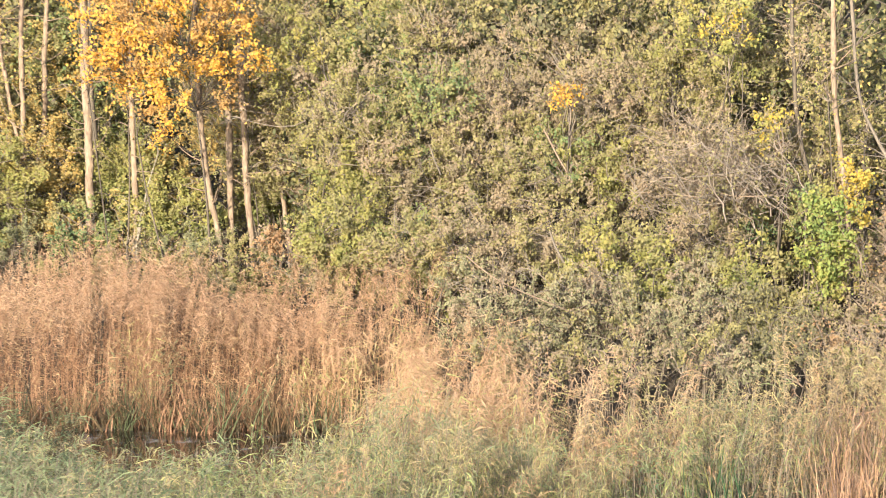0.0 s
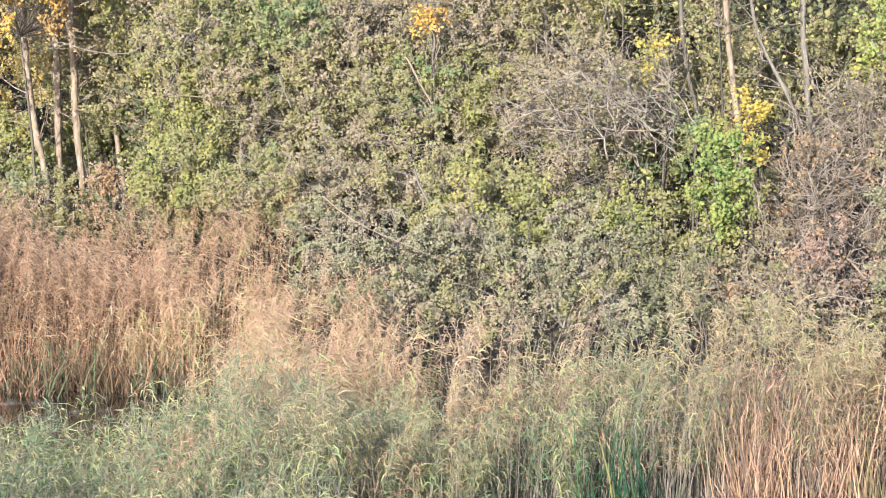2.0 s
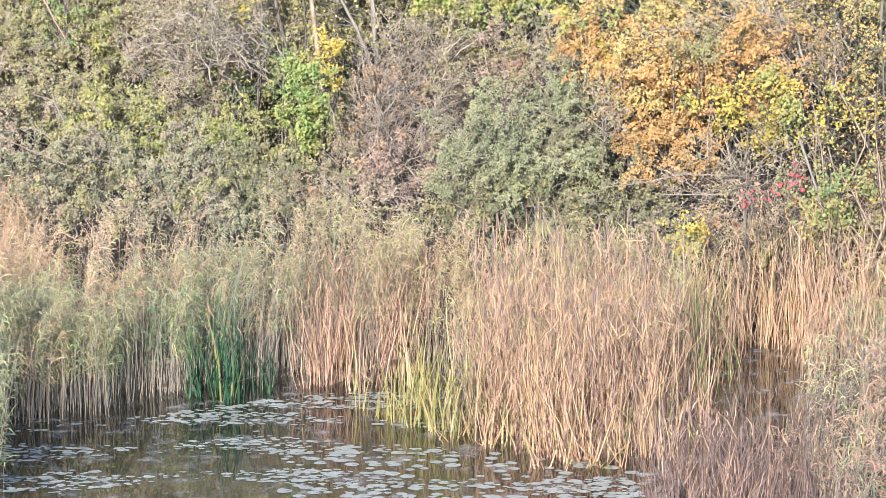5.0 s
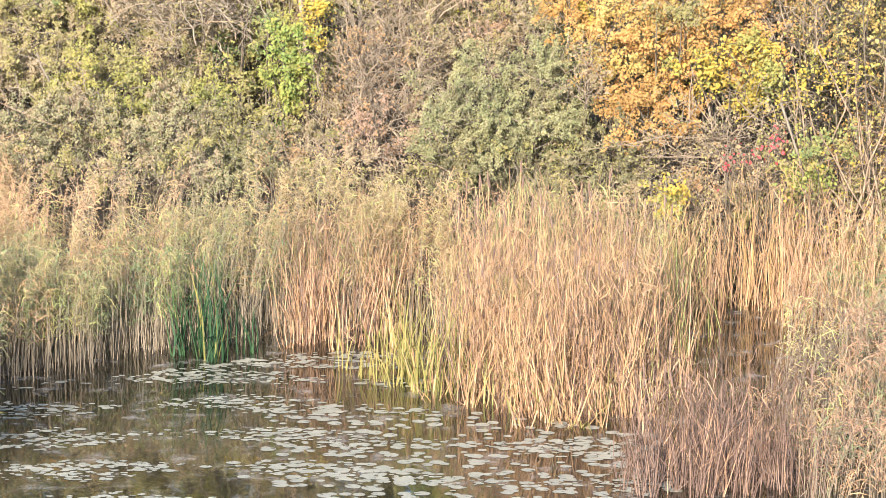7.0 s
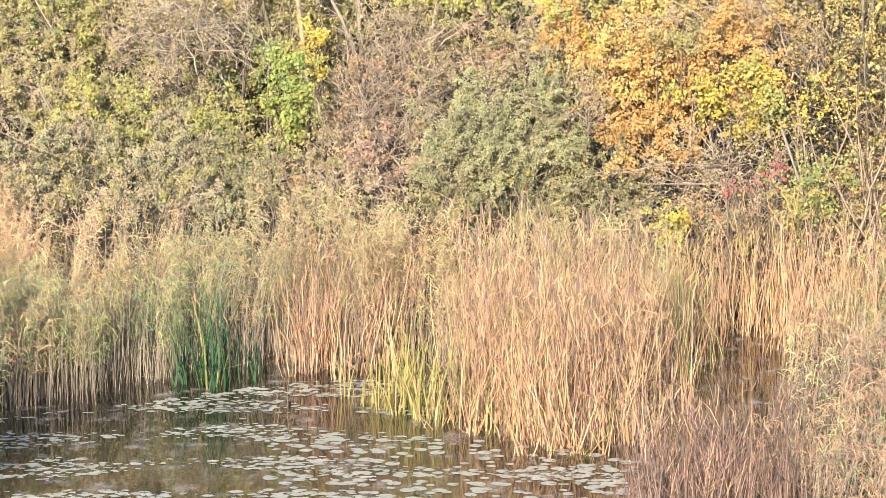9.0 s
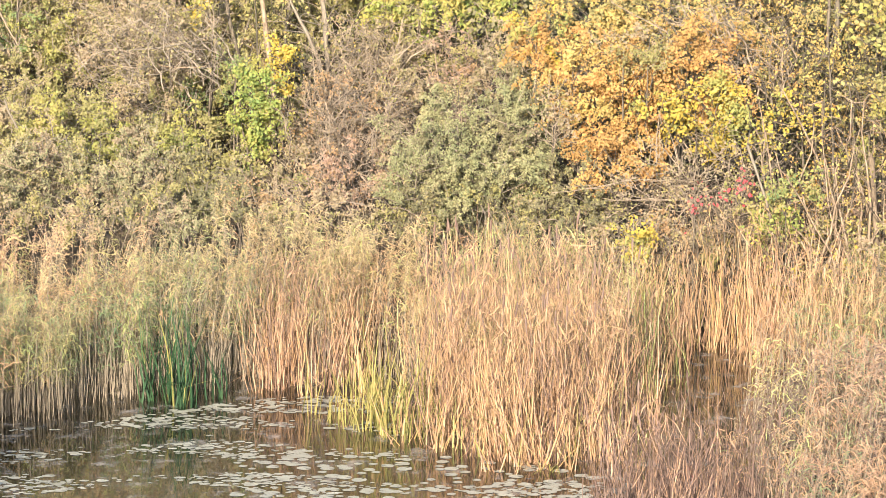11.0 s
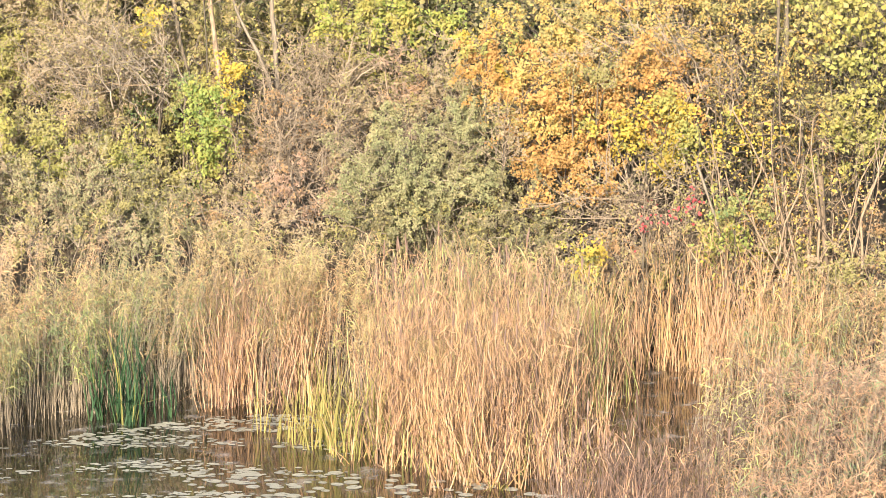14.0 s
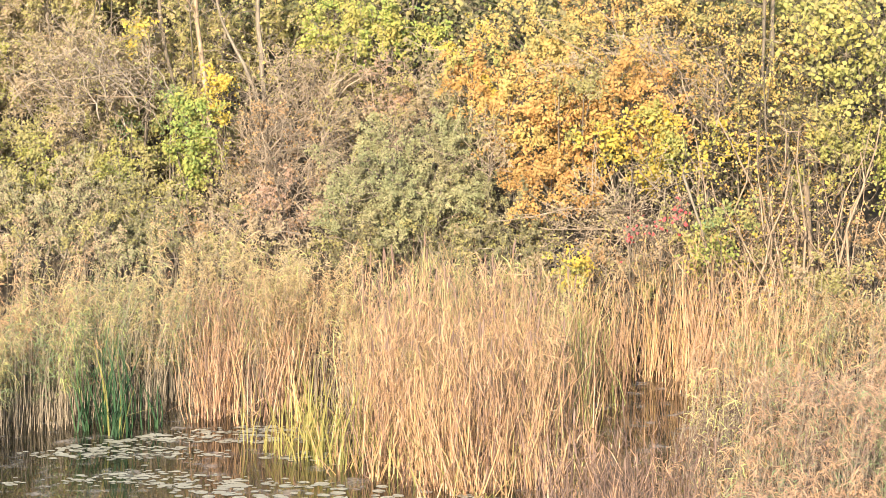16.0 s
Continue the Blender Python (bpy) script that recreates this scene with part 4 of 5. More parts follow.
shrub('field_maple', 'low golden maple boughs over the reeds', 3.39, 41.00, 2.25, 0.78, 0.47, 'gold', 'bark', 1.06, 0.60)
shrub('field_maple', 'maple bough with clear yellow leaves', 5.13, 41.20, 2.70, 0.87, 0.63, 'yellow', 'bark', 0.65, 0.80)
shrub('bush', 'olive-gold bush with bare upright branches', 4.67, 43.20, 3.79, 1.15, 0.74, 'straw', 'bark', 0.80, 1.60)
shrub('bush', 'yellowing bush behind the maple', 3.24, 43.80, 3.96, 0.91, 0.62, 'straw', 'bark', 0.90, 1.00)
shrub('bush', 'thin gold and olive leaves on bare branches', 6.08, 42.60, 3.29, 0.81, 0.98, 'straw', 'bark', 0.30, 2.40)
shrub('bush', 'mass of bare tan twigs under the maple', 4.37, 40.60, 2.16, 1.09, 0.54, 'taupe', 'straw', 0.12, 3.00)
shrub('bush', 'bare tan twigs above the reeds', 4.79, 40.00, 1.56, 0.84, 0.54, 'taupe', 'straw', 0.15, 2.60)
shrub('sumac_spray', 'small spray of bright red leaves', 4.36, 39.60, 1.83, 0.18, 0.14, 'red', 'straw', 0.35, 0.60)
shrub('sumac_spray', 'red leaves on a thin branch', 4.99, 39.70, 1.95, 0.18, 0.17, 'red', 'straw', 0.25, 0.60)
shrub('bush', 'low bush of bright yellow leaves', 3.50, 39.10, 1.36, 0.33, 0.25, 'yellow', 'grey', 1.20, 1.00)
shrub('bush', 'olive-gold low bush behind the reeds', 2.70, 40.40, 1.40, 0.54, 0.35, 'darkolive', 'grey', 0.80, 1.00)
shrub('ivy_bush', 'yellow and green climber on a stem', 5.43, 39.80, 1.63, 0.24, 0.54, 'lime', 'bark', 0.60, 1.00)
shrub('bush', 'open shrub of upright stems and few golden leaves', 6.59, 42.40, 1.68, 0.73, 0.90, 'gold', 'bark', 0.18, 2.80)
shrub('bush', 'thicket of upright dark stems', 6.30, 41.40, 1.20, 0.88, 0.56, 'mauve', 'bark', 0.20, 2.40)
shrub('poplar_sapling', 'sapling with large hanging yellow-green leaves', 7.37, 41.00, 4.06, 0.87, 1.10, 'ygreen', 'bark', 0.65, 1.20, size=0.085)
shrub('bush', 'yellow-green bush by a broken trunk', 7.52, 41.00, 2.81, 0.59, 0.79, 'ygreen', 'bark', 0.90, 1.00)
shrub('bush', 'brown withered bush by the water', 7.71, 40.50, 1.54, 0.47, 0.47, 'brown', 'grey', 0.70, 1.40)
shrub('bush', 'low olive scrub at the reed edge', 7.15, 39.20, 1.19, 0.61, 0.24, 'olive', 'grey', 0.80, 1.00)
shrub('bush', 'tall yellow-green bush at the pond end', 8.62, 41.20, 2.86, 0.72, 1.60, 'lime', 'bark', 0.90, 1.00)
shrub('bush', 'low olive bush at the pond end', 8.71, 39.50, 1.63, 0.85, 0.62, 'olive', 'grey', 0.80, 1.00)
shrub('bush', 'olive bush at the far end of the wood', -16.52, 51.40, 3.19, 1.03, 1.89, 'olive', 'grey', 0.88, 1.00)
shrub('bush', 'green bush beside the far reeds', -15.98, 50.00, 1.77, 0.83, 0.55, 'green', 'grey', 0.80, 1.00)
shrub('bush', 'low tangled undergrowth just behind the reeds', -5.73, 41.31, 1.38, 0.51, 0.33, 'darkolive', 'straw', 0.60, 1.60)
shrub('bramble', 'low tangled undergrowth just behind the reeds', -5.06, 41.16, 1.43, 0.51, 0.32, 'taupe', 'grey', 0.60, 1.60)
shrub('bush', 'low tangled undergrowth just behind the reeds', -4.43, 41.23, 1.32, 0.51, 0.32, 'olive', 'straw', 0.60, 1.60)
shrub('bramble', 'low tangled undergrowth just behind the reeds', -3.76, 40.95, 1.38, 0.50, 0.32, 'taupe', 'grey', 0.60, 1.60)
shrub('bush', 'low tangled undergrowth just behind the reeds', -3.17, 41.54, 1.40, 0.51, 0.33, 'darkolive', 'straw', 0.60, 1.60)
shrub('bush', 'low tangled undergrowth just behind the reeds', -2.50, 41.08, 1.38, 0.50, 0.32, 'silver', 'grey', 0.60, 1.60)
shrub('bush', 'low tangled undergrowth just behind the reeds', -1.86, 41.03, 1.45, 0.50, 0.32, 'darkolive', 'straw', 0.60, 1.60)
shrub('bramble', 'low tangled undergrowth just behind the reeds', -1.23, 41.23, 1.31, 0.50, 0.32, 'taupe', 'grey', 0.60, 1.60)
shrub('bush', 'low tangled undergrowth just behind the reeds', -0.59, 41.28, 1.28, 0.50, 0.32, 'olive', 'straw', 0.60, 1.60)
shrub('bramble', 'low tangled undergrowth just behind the reeds', 0.05, 41.35, 1.37, 0.51, 0.32, 'taupe', 'grey', 0.60, 1.60)
shrub('bush', 'low tangled undergrowth just behind the reeds', 0.68, 41.06, 1.47, 0.50, 0.32, 'darkolive', 'straw', 0.60, 1.60)
shrub('bush', 'low tangled scrub at the pond edge', 2.28, 40.43, 1.09, 0.62, 0.39, 'darkolive', 'grey', 0.50, 1.80)
shrub('bramble', 'low tangled scrub at the pond edge', 3.08, 40.19, 1.04, 0.62, 0.39, 'taupe', 'straw', 0.50, 1.80)
shrub('bramble', 'low tangled scrub at the pond edge', 3.90, 40.34, 1.14, 0.62, 0.39, 'brown', 'grey', 0.50, 1.80)
shrub('bramble', 'low tangled scrub at the pond edge', 4.69, 40.08, 1.18, 0.62, 0.39, 'taupe', 'straw', 0.50, 1.80)
shrub('bramble', 'low tangled scrub at the pond edge', 5.53, 40.30, 0.92, 0.62, 0.39, 'mauve', 'grey', 0.50, 1.80)
shrub('bush', 'low tangled scrub at the pond edge', 6.35, 40.39, 1.07, 0.62, 0.39, 'olive', 'straw', 0.50, 1.80)
shrub('bramble', 'low tangled scrub at the pond edge', 7.18, 40.43, 0.93, 0.63, 0.39, 'brown', 'grey', 0.50, 1.80)
shrub('bush', 'sunlit yellow-green undergrowth below the trunks', -15.20, 50.60, 2.53, 0.73, 0.83, 'ygreen', 'grey', 1.10, 1.20)
shrub('bush', 'sunlit yellow-green undergrowth below the trunks', -14.61, 51.40, 2.35, 0.65, 0.84, 'straw', 'grey', 1.10, 1.20)
shrub('bush', 'sunlit yellow-green undergrowth below the trunks', -14.26, 52.90, 3.52, 0.57, 0.96, 'green', 'grey', 1.10, 1.20)
shrub('bush', 'sunlit yellow-green undergrowth below the trunks', -13.21, 51.40, 2.72, 0.55, 0.83, 'ygreen', 'grey', 1.10, 1.20)
shrub('bush', 'sunlit yellow-green undergrowth below the trunks', -12.73, 51.90, 2.67, 0.56, 0.56, 'straw', 'grey', 1.10, 1.20)
shrub('bush', 'sunlit yellow-green undergrowth below the trunks', -12.02, 49.60, 2.01, 0.62, 0.53, 'ygreen', 'grey', 1.10, 1.20)
shrub('bush', 'sunlit yellow-green undergrowth below the trunks', -13.31, 50.50, 1.72, 0.55, 0.46, 'straw', 'grey', 1.00, 1.20)
shrub('bush', 'sunlit yellow-green undergrowth below the trunks', -10.87, 50.20, 2.84, 0.63, 0.71, 'olive', 'grey', 1.10, 1.20)
shrub('bush', 'sunlit yellow-green undergrowth below the trunks', -10.50, 50.50, 2.54, 0.54, 0.72, 'ygreen', 'grey', 1.00, 1.20)
shrub('bush', 'sunlit yellow-green undergrowth below the trunks', -15.18, 53.40, 4.26, 0.77, 0.87, 'green', 'grey', 1.10, 1.20)
shrub('bush', 'sunlit yellow-green undergrowth below the trunks', -16.07, 53.90, 3.84, 0.78, 1.18, 'olive', 'grey', 1.10, 1.20)
shrub('bush', 'sunlit yellow-green undergrowth below the trunks', -9.45, 47.50, 1.94, 0.50, 0.42, 'olive', 'grey', 1.00, 1.20)
shrub('bush', 'golden and olive shrub with dark upright stems', 7.03, 43.80, 3.26, 0.67, 0.92, 'straw', 'bark', 0.33, 1.60)
shrub('bush', 'golden and olive shrub with dark upright stems', 7.38, 43.20, 2.17, 0.67, 0.75, 'gold', 'bark', 0.16, 1.60)
shrub('bush', 'golden and olive shrub with dark upright stems', 6.81, 42.80, 2.56, 0.58, 0.66, 'straw', 'bark', 0.16, 1.60)
shrub('bush', 'golden and olive shrub with dark upright stems', 7.54, 44.00, 4.08, 0.76, 0.76, 'ygreen', 'bark', 0.33, 1.60)
shrub('bush', 'golden and olive shrub with dark upright stems', 6.28, 44.00, 4.08, 0.76, 0.67, 'straw', 'bark', 0.33, 1.60)
shrub('bush', 'golden and olive shrub with dark upright stems', 5.50, 44.50, 4.36, 1.02, 0.59, 'straw', 'bark', 0.33, 1.60)
shrub('bush', 'golden and olive shrub with dark upright stems', 7.21, 42.00, 1.37, 0.49, 0.49, 'brown', 'bark', 0.16, 1.60)
shrub('bush', 'golden and olive shrub with dark upright stems', 6.50, 41.60, 1.35, 0.48, 0.48, 'gold', 'bark', 0.16, 1.60)
shrub('bush', 'golden and olive shrub with dark upright stems', 4.66, 44.60, 4.43, 0.93, 0.51, 'gold', 'bark', 0.33, 1.60)
shrub('bush', 'low olive scrub below the trunks', -10.69, 47.60, 1.73, 0.59, 0.29, 'olive', 'grey', 0.80, 1.00)
shrub('bramble', 'brown thicket on the steep bank', -0.04, 45.20, 2.45, 0.63, 0.56, 'brown', 'straw', 0.35, 2.40)
shrub('bush', 'grey-brown thicket on the steep bank', 0.45, 45.80, 3.09, 0.64, 0.57, 'taupe', 'straw', 0.60, 2.00)
shrub('bush', 'olive thicket around the grey trunks', -0.76, 47.00, 3.84, 0.80, 0.51, 'olive', 'grey', 0.70, 1.40)
shrub('bush', 'yellow-green thicket around the grey trunks', 0.11, 47.20, 3.82, 0.81, 0.59, 'ygreen', 'grey', 0.70, 1.40)
shrub('bush', 'olive boughs hanging before a pale trunk', -1.74, 45.60, 4.66, 0.49, 0.42, 'olive', 'grey', 0.50, 1.00)
shrub('bush', 'thin olive boughs before grey trunks', -1.33, 45.80, 4.01, 0.43, 0.35, 'olive', 'grey', 0.40, 1.00)
shrub('bush', 'low scrub crowding the back of the far reeds', -13.32, 47.42, 1.40, 0.47, 0.33, 'darkolive', 'grey', 0.80, 1.40)
shrub('bush', 'low scrub crowding the back of the far reeds', -12.93, 47.50, 1.42, 0.47, 0.33, 'olive', 'grey', 0.80, 1.40)
shrub('bush', 'low scrub crowding the back of the far reeds', -12.44, 47.28, 1.44, 0.47, 0.33, 'sage', 'grey', 0.80, 1.40)
shrub('bush', 'low scrub crowding the back of the far reeds', -12.04, 47.31, 1.40, 0.46, 0.32, 'darkolive', 'grey', 0.80, 1.40)
shrub('bush', 'low scrub crowding the back of the far reeds', -11.71, 47.62, 1.47, 0.47, 0.33, 'brown', 'grey', 0.80, 1.40)
shrub('bush', 'low scrub crowding the back of the far reeds', -11.13, 47.03, 1.56, 0.46, 0.32, 'olive', 'grey', 0.80, 1.40)
shrub('bush', 'low scrub crowding the back of the far reeds', -10.76, 47.15, 1.46, 0.46, 0.32, 'darkolive', 'grey', 0.80, 1.40)
shrub('bush', 'low scrub crowding the back of the far reeds', -10.40, 47.31, 1.39, 0.46, 0.32, 'olive', 'grey', 0.80, 1.40)
shrub('bush', 'low scrub crowding the back of the far reeds', -10.06, 47.60, 1.36, 0.46, 0.32, 'sage', 'grey', 0.80, 1.40)
shrub('bush', 'low scrub crowding the back of the far reeds', -9.60, 47.36, 1.45, 0.46, 0.32, 'darkolive', 'grey', 0.80, 1.40)
shrub('bush', 'low scrub crowding the back of the far reeds', -9.20, 47.40, 1.46, 0.46, 0.32, 'brown', 'grey', 0.80, 1.40)
shrub('bush', 'low scrub crowding the back of the far reeds', -8.80, 47.41, 1.42, 0.46, 0.32, 'olive', 'grey', 0.80, 1.40)
shrub('bush', 'low scrub crowding the back of the far reeds', -8.35, 47.16, 1.45, 0.45, 0.32, 'darkolive', 'grey', 0.80, 1.40)
shrub('bush', 'dense olive-grey thicket on the slope', -8.89, 47.50, 4.03, 0.91, 0.79, 'olive', 'grey', 0.75, 1.50)
shrub('bush', 'dense olive-grey thicket on the slope', -7.71, 47.50, 3.95, 0.91, 0.79, 'green', 'grey', 0.75, 1.50)
shrub('bush', 'dense olive-grey thicket on the slope', -6.53, 47.50, 4.11, 0.90, 0.78, 'taupe', 'grey', 0.75, 1.50)
shrub('bush', 'dense olive-grey thicket on the slope', -5.06, 47.50, 2.95, 0.90, 0.78, 'olive', 'grey', 0.75, 1.50)
shrub('bush', 'dense olive-grey thicket on the slope', -5.21, 47.50, 4.18, 0.90, 0.78, 'taupe', 'grey', 0.75, 1.50)
shrub('bush', 'dense olive-grey thicket on the slope', -4.06, 47.50, 4.26, 0.90, 0.78, 'olive', 'grey', 0.75, 1.50)
shrub('bush', 'dense olive-grey thicket on the slope', -6.32, 47.50, 1.95, 0.91, 0.78, 'taupe', 'grey', 0.75, 1.50)
shrub('bush', 'dense olive-grey thicket on the slope', -2.94, 47.50, 2.87, 0.90, 0.78, 'brown', 'grey', 0.75, 1.50)
shrub('bush', 'dense olive-grey thicket on the slope', -2.30, 49.00, 4.39, 0.92, 0.80, 'olive', 'grey', 0.75, 1.50)
shrub('bush', 'dense olive-grey thicket on the slope', -7.80, 49.00, 5.02, 0.94, 0.81, 'olive', 'grey', 0.75, 1.50)
shrub('bush', 'dense olive-grey thicket on the slope', -9.73, 49.00, 4.52, 0.95, 0.82, 'ygreen', 'grey', 0.75, 1.50)

shrub('bush', 'sunlit yellowing bush behind the orange maple', -12.15, 52.50, 3.96, 1.00, 1.00, 'straw', 'grey', 1.00, 1.20)
shrub('bush', 'sunlit yellow-green bush behind the orange maple', -11.42, 52.80, 4.37, 1.00, 0.90, 'ygreen', 'grey', 1.00, 1.20)
shrub('bush', 'yellowing undergrowth between crooked trunks', -11.60, 51.80, 3.16, 0.70, 0.70, 'straw', 'grey', 1.00, 1.20)

# leafy thicket between the front bushes and the wood
for i in range(22):
    x, z = -8.6 + 0.74 * (i // 2), (1.9, 3.1)[i % 2] + rng.uniform(-0.2, 0.2)
    shrub("bush", "leafy olive and brown thicket on the bank", x + rng.uniform(-0.2, 0.2), 46.6 + 0.5 * (i % 2), z, 0.72, 0.68, ("olive", "taupe", "green", "olive", "ygreen", "olive", "taupe")[i % 7], "grey", 0.8, 1.3)

# ---- trunks, snags and fallen stems ----
trunk('tree', 'tall straight tree with a sunlit brown trunk', 'barkpale', [(-13.87, 50.50, 1.90), (-13.86, 50.50, 2.81), (-13.86, 50.50, 4.44), (-13.83, 50.50, 6.06)], 0.076, 0.061)
trunk('tree', 'tall slender tree with a sunlit pale trunk', 'barkpale', [(-15.16, 51.00, 1.29), (-15.10, 51.00, 3.22), (-15.08, 51.00, 4.60), (-15.04, 51.00, 6.06)], 0.047, 0.038)
trunk('tree', 'thin leaning tree with a pale trunk', 'barkpale', [(-14.95, 51.20, 1.63), (-15.16, 51.20, 2.56), (-15.38, 51.20, 3.85), (-15.55, 51.20, 4.96), (-15.66, 51.20, 5.88)], 0.042, 0.033)
trunk('tree', 'tall slender tree with a sunlit pale trunk', 'barkpale', [(-15.01, 51.50, 1.49), (-14.92, 51.50, 3.18), (-14.86, 51.50, 4.56), (-14.74, 51.50, 6.03)], 0.047, 0.038)
trunk('tree', 'dark trunk behind a taller one', 'bark', [(-14.12, 52.00, 1.72), (-14.19, 52.00, 2.66), (-14.24, 52.00, 3.60), (-14.23, 52.00, 4.90)], 0.053, 0.042)
trunk('tree', 'tall slender tree with a sunlit pale trunk', 'barkpale', [(-12.96, 50.00, 1.33), (-12.95, 50.00, 2.14), (-12.97, 50.00, 3.58), (-12.94, 50.00, 5.18), (-12.93, 50.00, 6.06)], 0.050, 0.041)
trunk('tree', 'thin white sapling with a bent stem', 'barkwhite', [(-12.85, 49.50, 1.58), (-12.72, 49.50, 2.20), (-12.56, 49.50, 2.83), (-12.41, 49.50, 3.18)], 0.025, 0.006)
trunk('tree', 'crooked tree with a pale flaking trunk', 'barkpale', [(-11.30, 49.00, 1.57), (-11.35, 49.00, 2.09), (-11.49, 49.00, 2.70), (-11.57, 49.00, 3.49), (-11.60, 49.00, 4.27)], 0.054, 0.043)
trunk('tree', 'straight tree with sunlit tan trunk', 'barkpale', [(-10.79, 49.00, 1.61), (-10.83, 49.00, 2.09), (-10.88, 49.00, 2.96), (-10.90, 49.00, 3.83), (-10.94, 49.00, 4.87), (-10.97, 49.00, 6.07)], 0.054, 0.043)
trunk('tree', 'leaning trunk in orange leaves', 'barkpale', [(-11.24, 49.40, 4.45), (-11.34, 49.40, 4.85), (-11.43, 49.40, 5.29), (-11.51, 49.40, 5.80)], 0.054, 0.043)
trunk('tree', 'short leaning pale trunk', 'barkpale', [(-10.33, 49.50, 1.77), (-10.40, 49.50, 2.30), (-10.52, 49.50, 2.91)], 0.044, 0.035)
trunk('tree', 'pale trunk rising from golden leaves', 'barkpale', [(-1.48, 45.00, 2.54), (-1.54, 45.00, 3.13), (-1.61, 45.00, 3.58), (-1.68, 45.00, 4.17), (-1.70, 45.00, 4.61)], 0.041, 0.033)
trunk('tree', 'grey forked tree with bare limbs', 'barkgrey', [(-0.62, 44.90, 2.63), (-0.67, 44.90, 3.07), (-0.72, 44.90, 3.59), (-0.76, 44.90, 4.11), (-0.77, 44.90, 4.63)], 0.039, 0.032)
trunk('tree', 'leaning limb of a grey forked tree', 'barkgrey', [(-0.70, 44.85, 2.79), (-0.83, 44.85, 3.23), (-1.00, 44.85, 3.60), (-1.18, 44.85, 3.90), (-1.36, 44.85, 4.18)], 0.029, 0.021)
trunk('tree', 'dark leaning trunk with ivy', 'bark', [(-1.88, 46.30, 2.45), (-2.10, 46.30, 3.06), (-2.22, 46.30, 3.52), (-2.31, 46.30, 4.12)], 0.031, 0.024)
trunk('snag', 'broken upright trunk with peeling tan bark', 'barkbrown', [(6.88, 39.90, 1.00), (6.83, 39.90, 1.54), (6.77, 39.90, 2.00), (6.74, 39.90, 2.42)], 0.048, 0.048)
trunk('tree', 'thin pale leaning stem above the reeds', 'barkgrey', [(5.45, 39.40, 1.24), (5.34, 39.40, 1.77), (5.16, 39.40, 2.23), (5.01, 39.40, 2.65)], 0.022, 0.019)
trunk('tree', 'dark trunk behind golden leaves', 'bark', [(6.54, 43.00, 0.50), (6.54, 43.00, 1.84), (6.56, 43.00, 3.32), (6.57, 43.00, 4.63)], 0.029, 0.023)
trunk('tree', 'dark upright trunk in the thicket', 'bark', [(7.02, 43.40, 0.43), (6.90, 43.40, 1.53), (6.76, 43.40, 3.03), (6.75, 43.40, 4.59)], 0.034, 0.027)
trunk('fallen_stem', 'pale fallen stem lying in the bushes', 'barkpale', [(-6.17, 41.85, 2.58), (-5.96, 41.85, 2.36), (-5.63, 41.85, 2.18), (-5.24, 41.85, 2.04), (-4.87, 41.85, 1.88)], 0.010, 0.007)
trunk('broken_branch', 'pale broken branch among green leaves', 'barkgrey', [(-7.51, 46.40, 3.59), (-7.43, 46.40, 3.35), (-7.35, 46.40, 3.15)], 0.010, 0.012)
trunk('broken_branch', 'pale broken branch end', 'barkgrey', [(-2.78, 45.60, 3.50), (-2.61, 45.60, 3.34), (-2.43, 45.60, 3.11)], 0.014, 0.012)
trunk('broken_branch', 'long pale bare branch hanging sideways', 'barkgrey', [(-3.69, 44.90, 3.27), (-3.27, 44.90, 3.29), (-2.81, 44.90, 3.38), (-2.51, 44.90, 3.46)], 0.010, 0.010)
trunk('broken_branch', 'thin bare hanging branch', 'barkpale', [(-3.50, 44.90, 3.15), (-3.04, 44.90, 2.99), (-2.51, 44.90, 3.03)], 0.010, 0.007)
trunk('broken_branch', 'short broken stem in the thicket', 'barkpale', [(-5.62, 44.90, 3.92), (-5.47, 44.90, 3.62), (-5.31, 44.90, 3.34)], 0.013, 0.013)
trunk('broken_branch', 'short pale snag among leaves', 'barkgrey', [(-5.36, 43.60, 2.69), (-5.29, 43.60, 2.46), (-5.18, 43.60, 2.27)], 0.015, 0.015)
trunk('tree', 'slim upright stem in the pond-side thicket', 'bark', [(5.59, 41.60, 0.68), (5.49, 41.60, 1.24), (5.63, 41.60, 1.81), (5.48, 41.60, 2.45), (5.58, 41.60, 3.01), (5.51, 41.60, 3.17)], 0.026, 0.008)
trunk('tree', 'slim upright stem in the pond-side thicket', 'bark', [(5.89, 41.80, 0.64), (5.92, 41.80, 1.21), (5.68, 41.80, 1.78), (5.76, 41.80, 2.42), (5.58, 41.80, 2.98), (5.59, 41.80, 3.54)], 0.017, 0.008)
trunk('tree', 'slim upright stem in the pond-side thicket', 'bark', [(6.12, 41.99, 0.61), (6.01, 41.99, 1.18), (6.20, 41.99, 1.75), (6.03, 41.99, 2.40), (6.16, 41.99, 2.96), (6.07, 41.99, 3.52)], 0.021, 0.008)
trunk('tree', 'slim upright stem in the pond-side thicket', 'bark', [(6.34, 41.72, 0.66), (6.39, 41.72, 1.23), (6.30, 41.72, 1.79), (6.38, 41.72, 2.44), (6.31, 41.72, 3.00), (6.36, 41.72, 3.16)], 0.018, 0.008)
trunk('tree', 'slim upright stem in the pond-side thicket', 'bark', [(6.52, 41.18, 0.76), (6.48, 41.18, 1.32), (6.44, 41.18, 1.88), (6.40, 41.18, 2.51), (6.36, 41.18, 3.07), (6.32, 41.18, 3.62)], 0.027, 0.008)
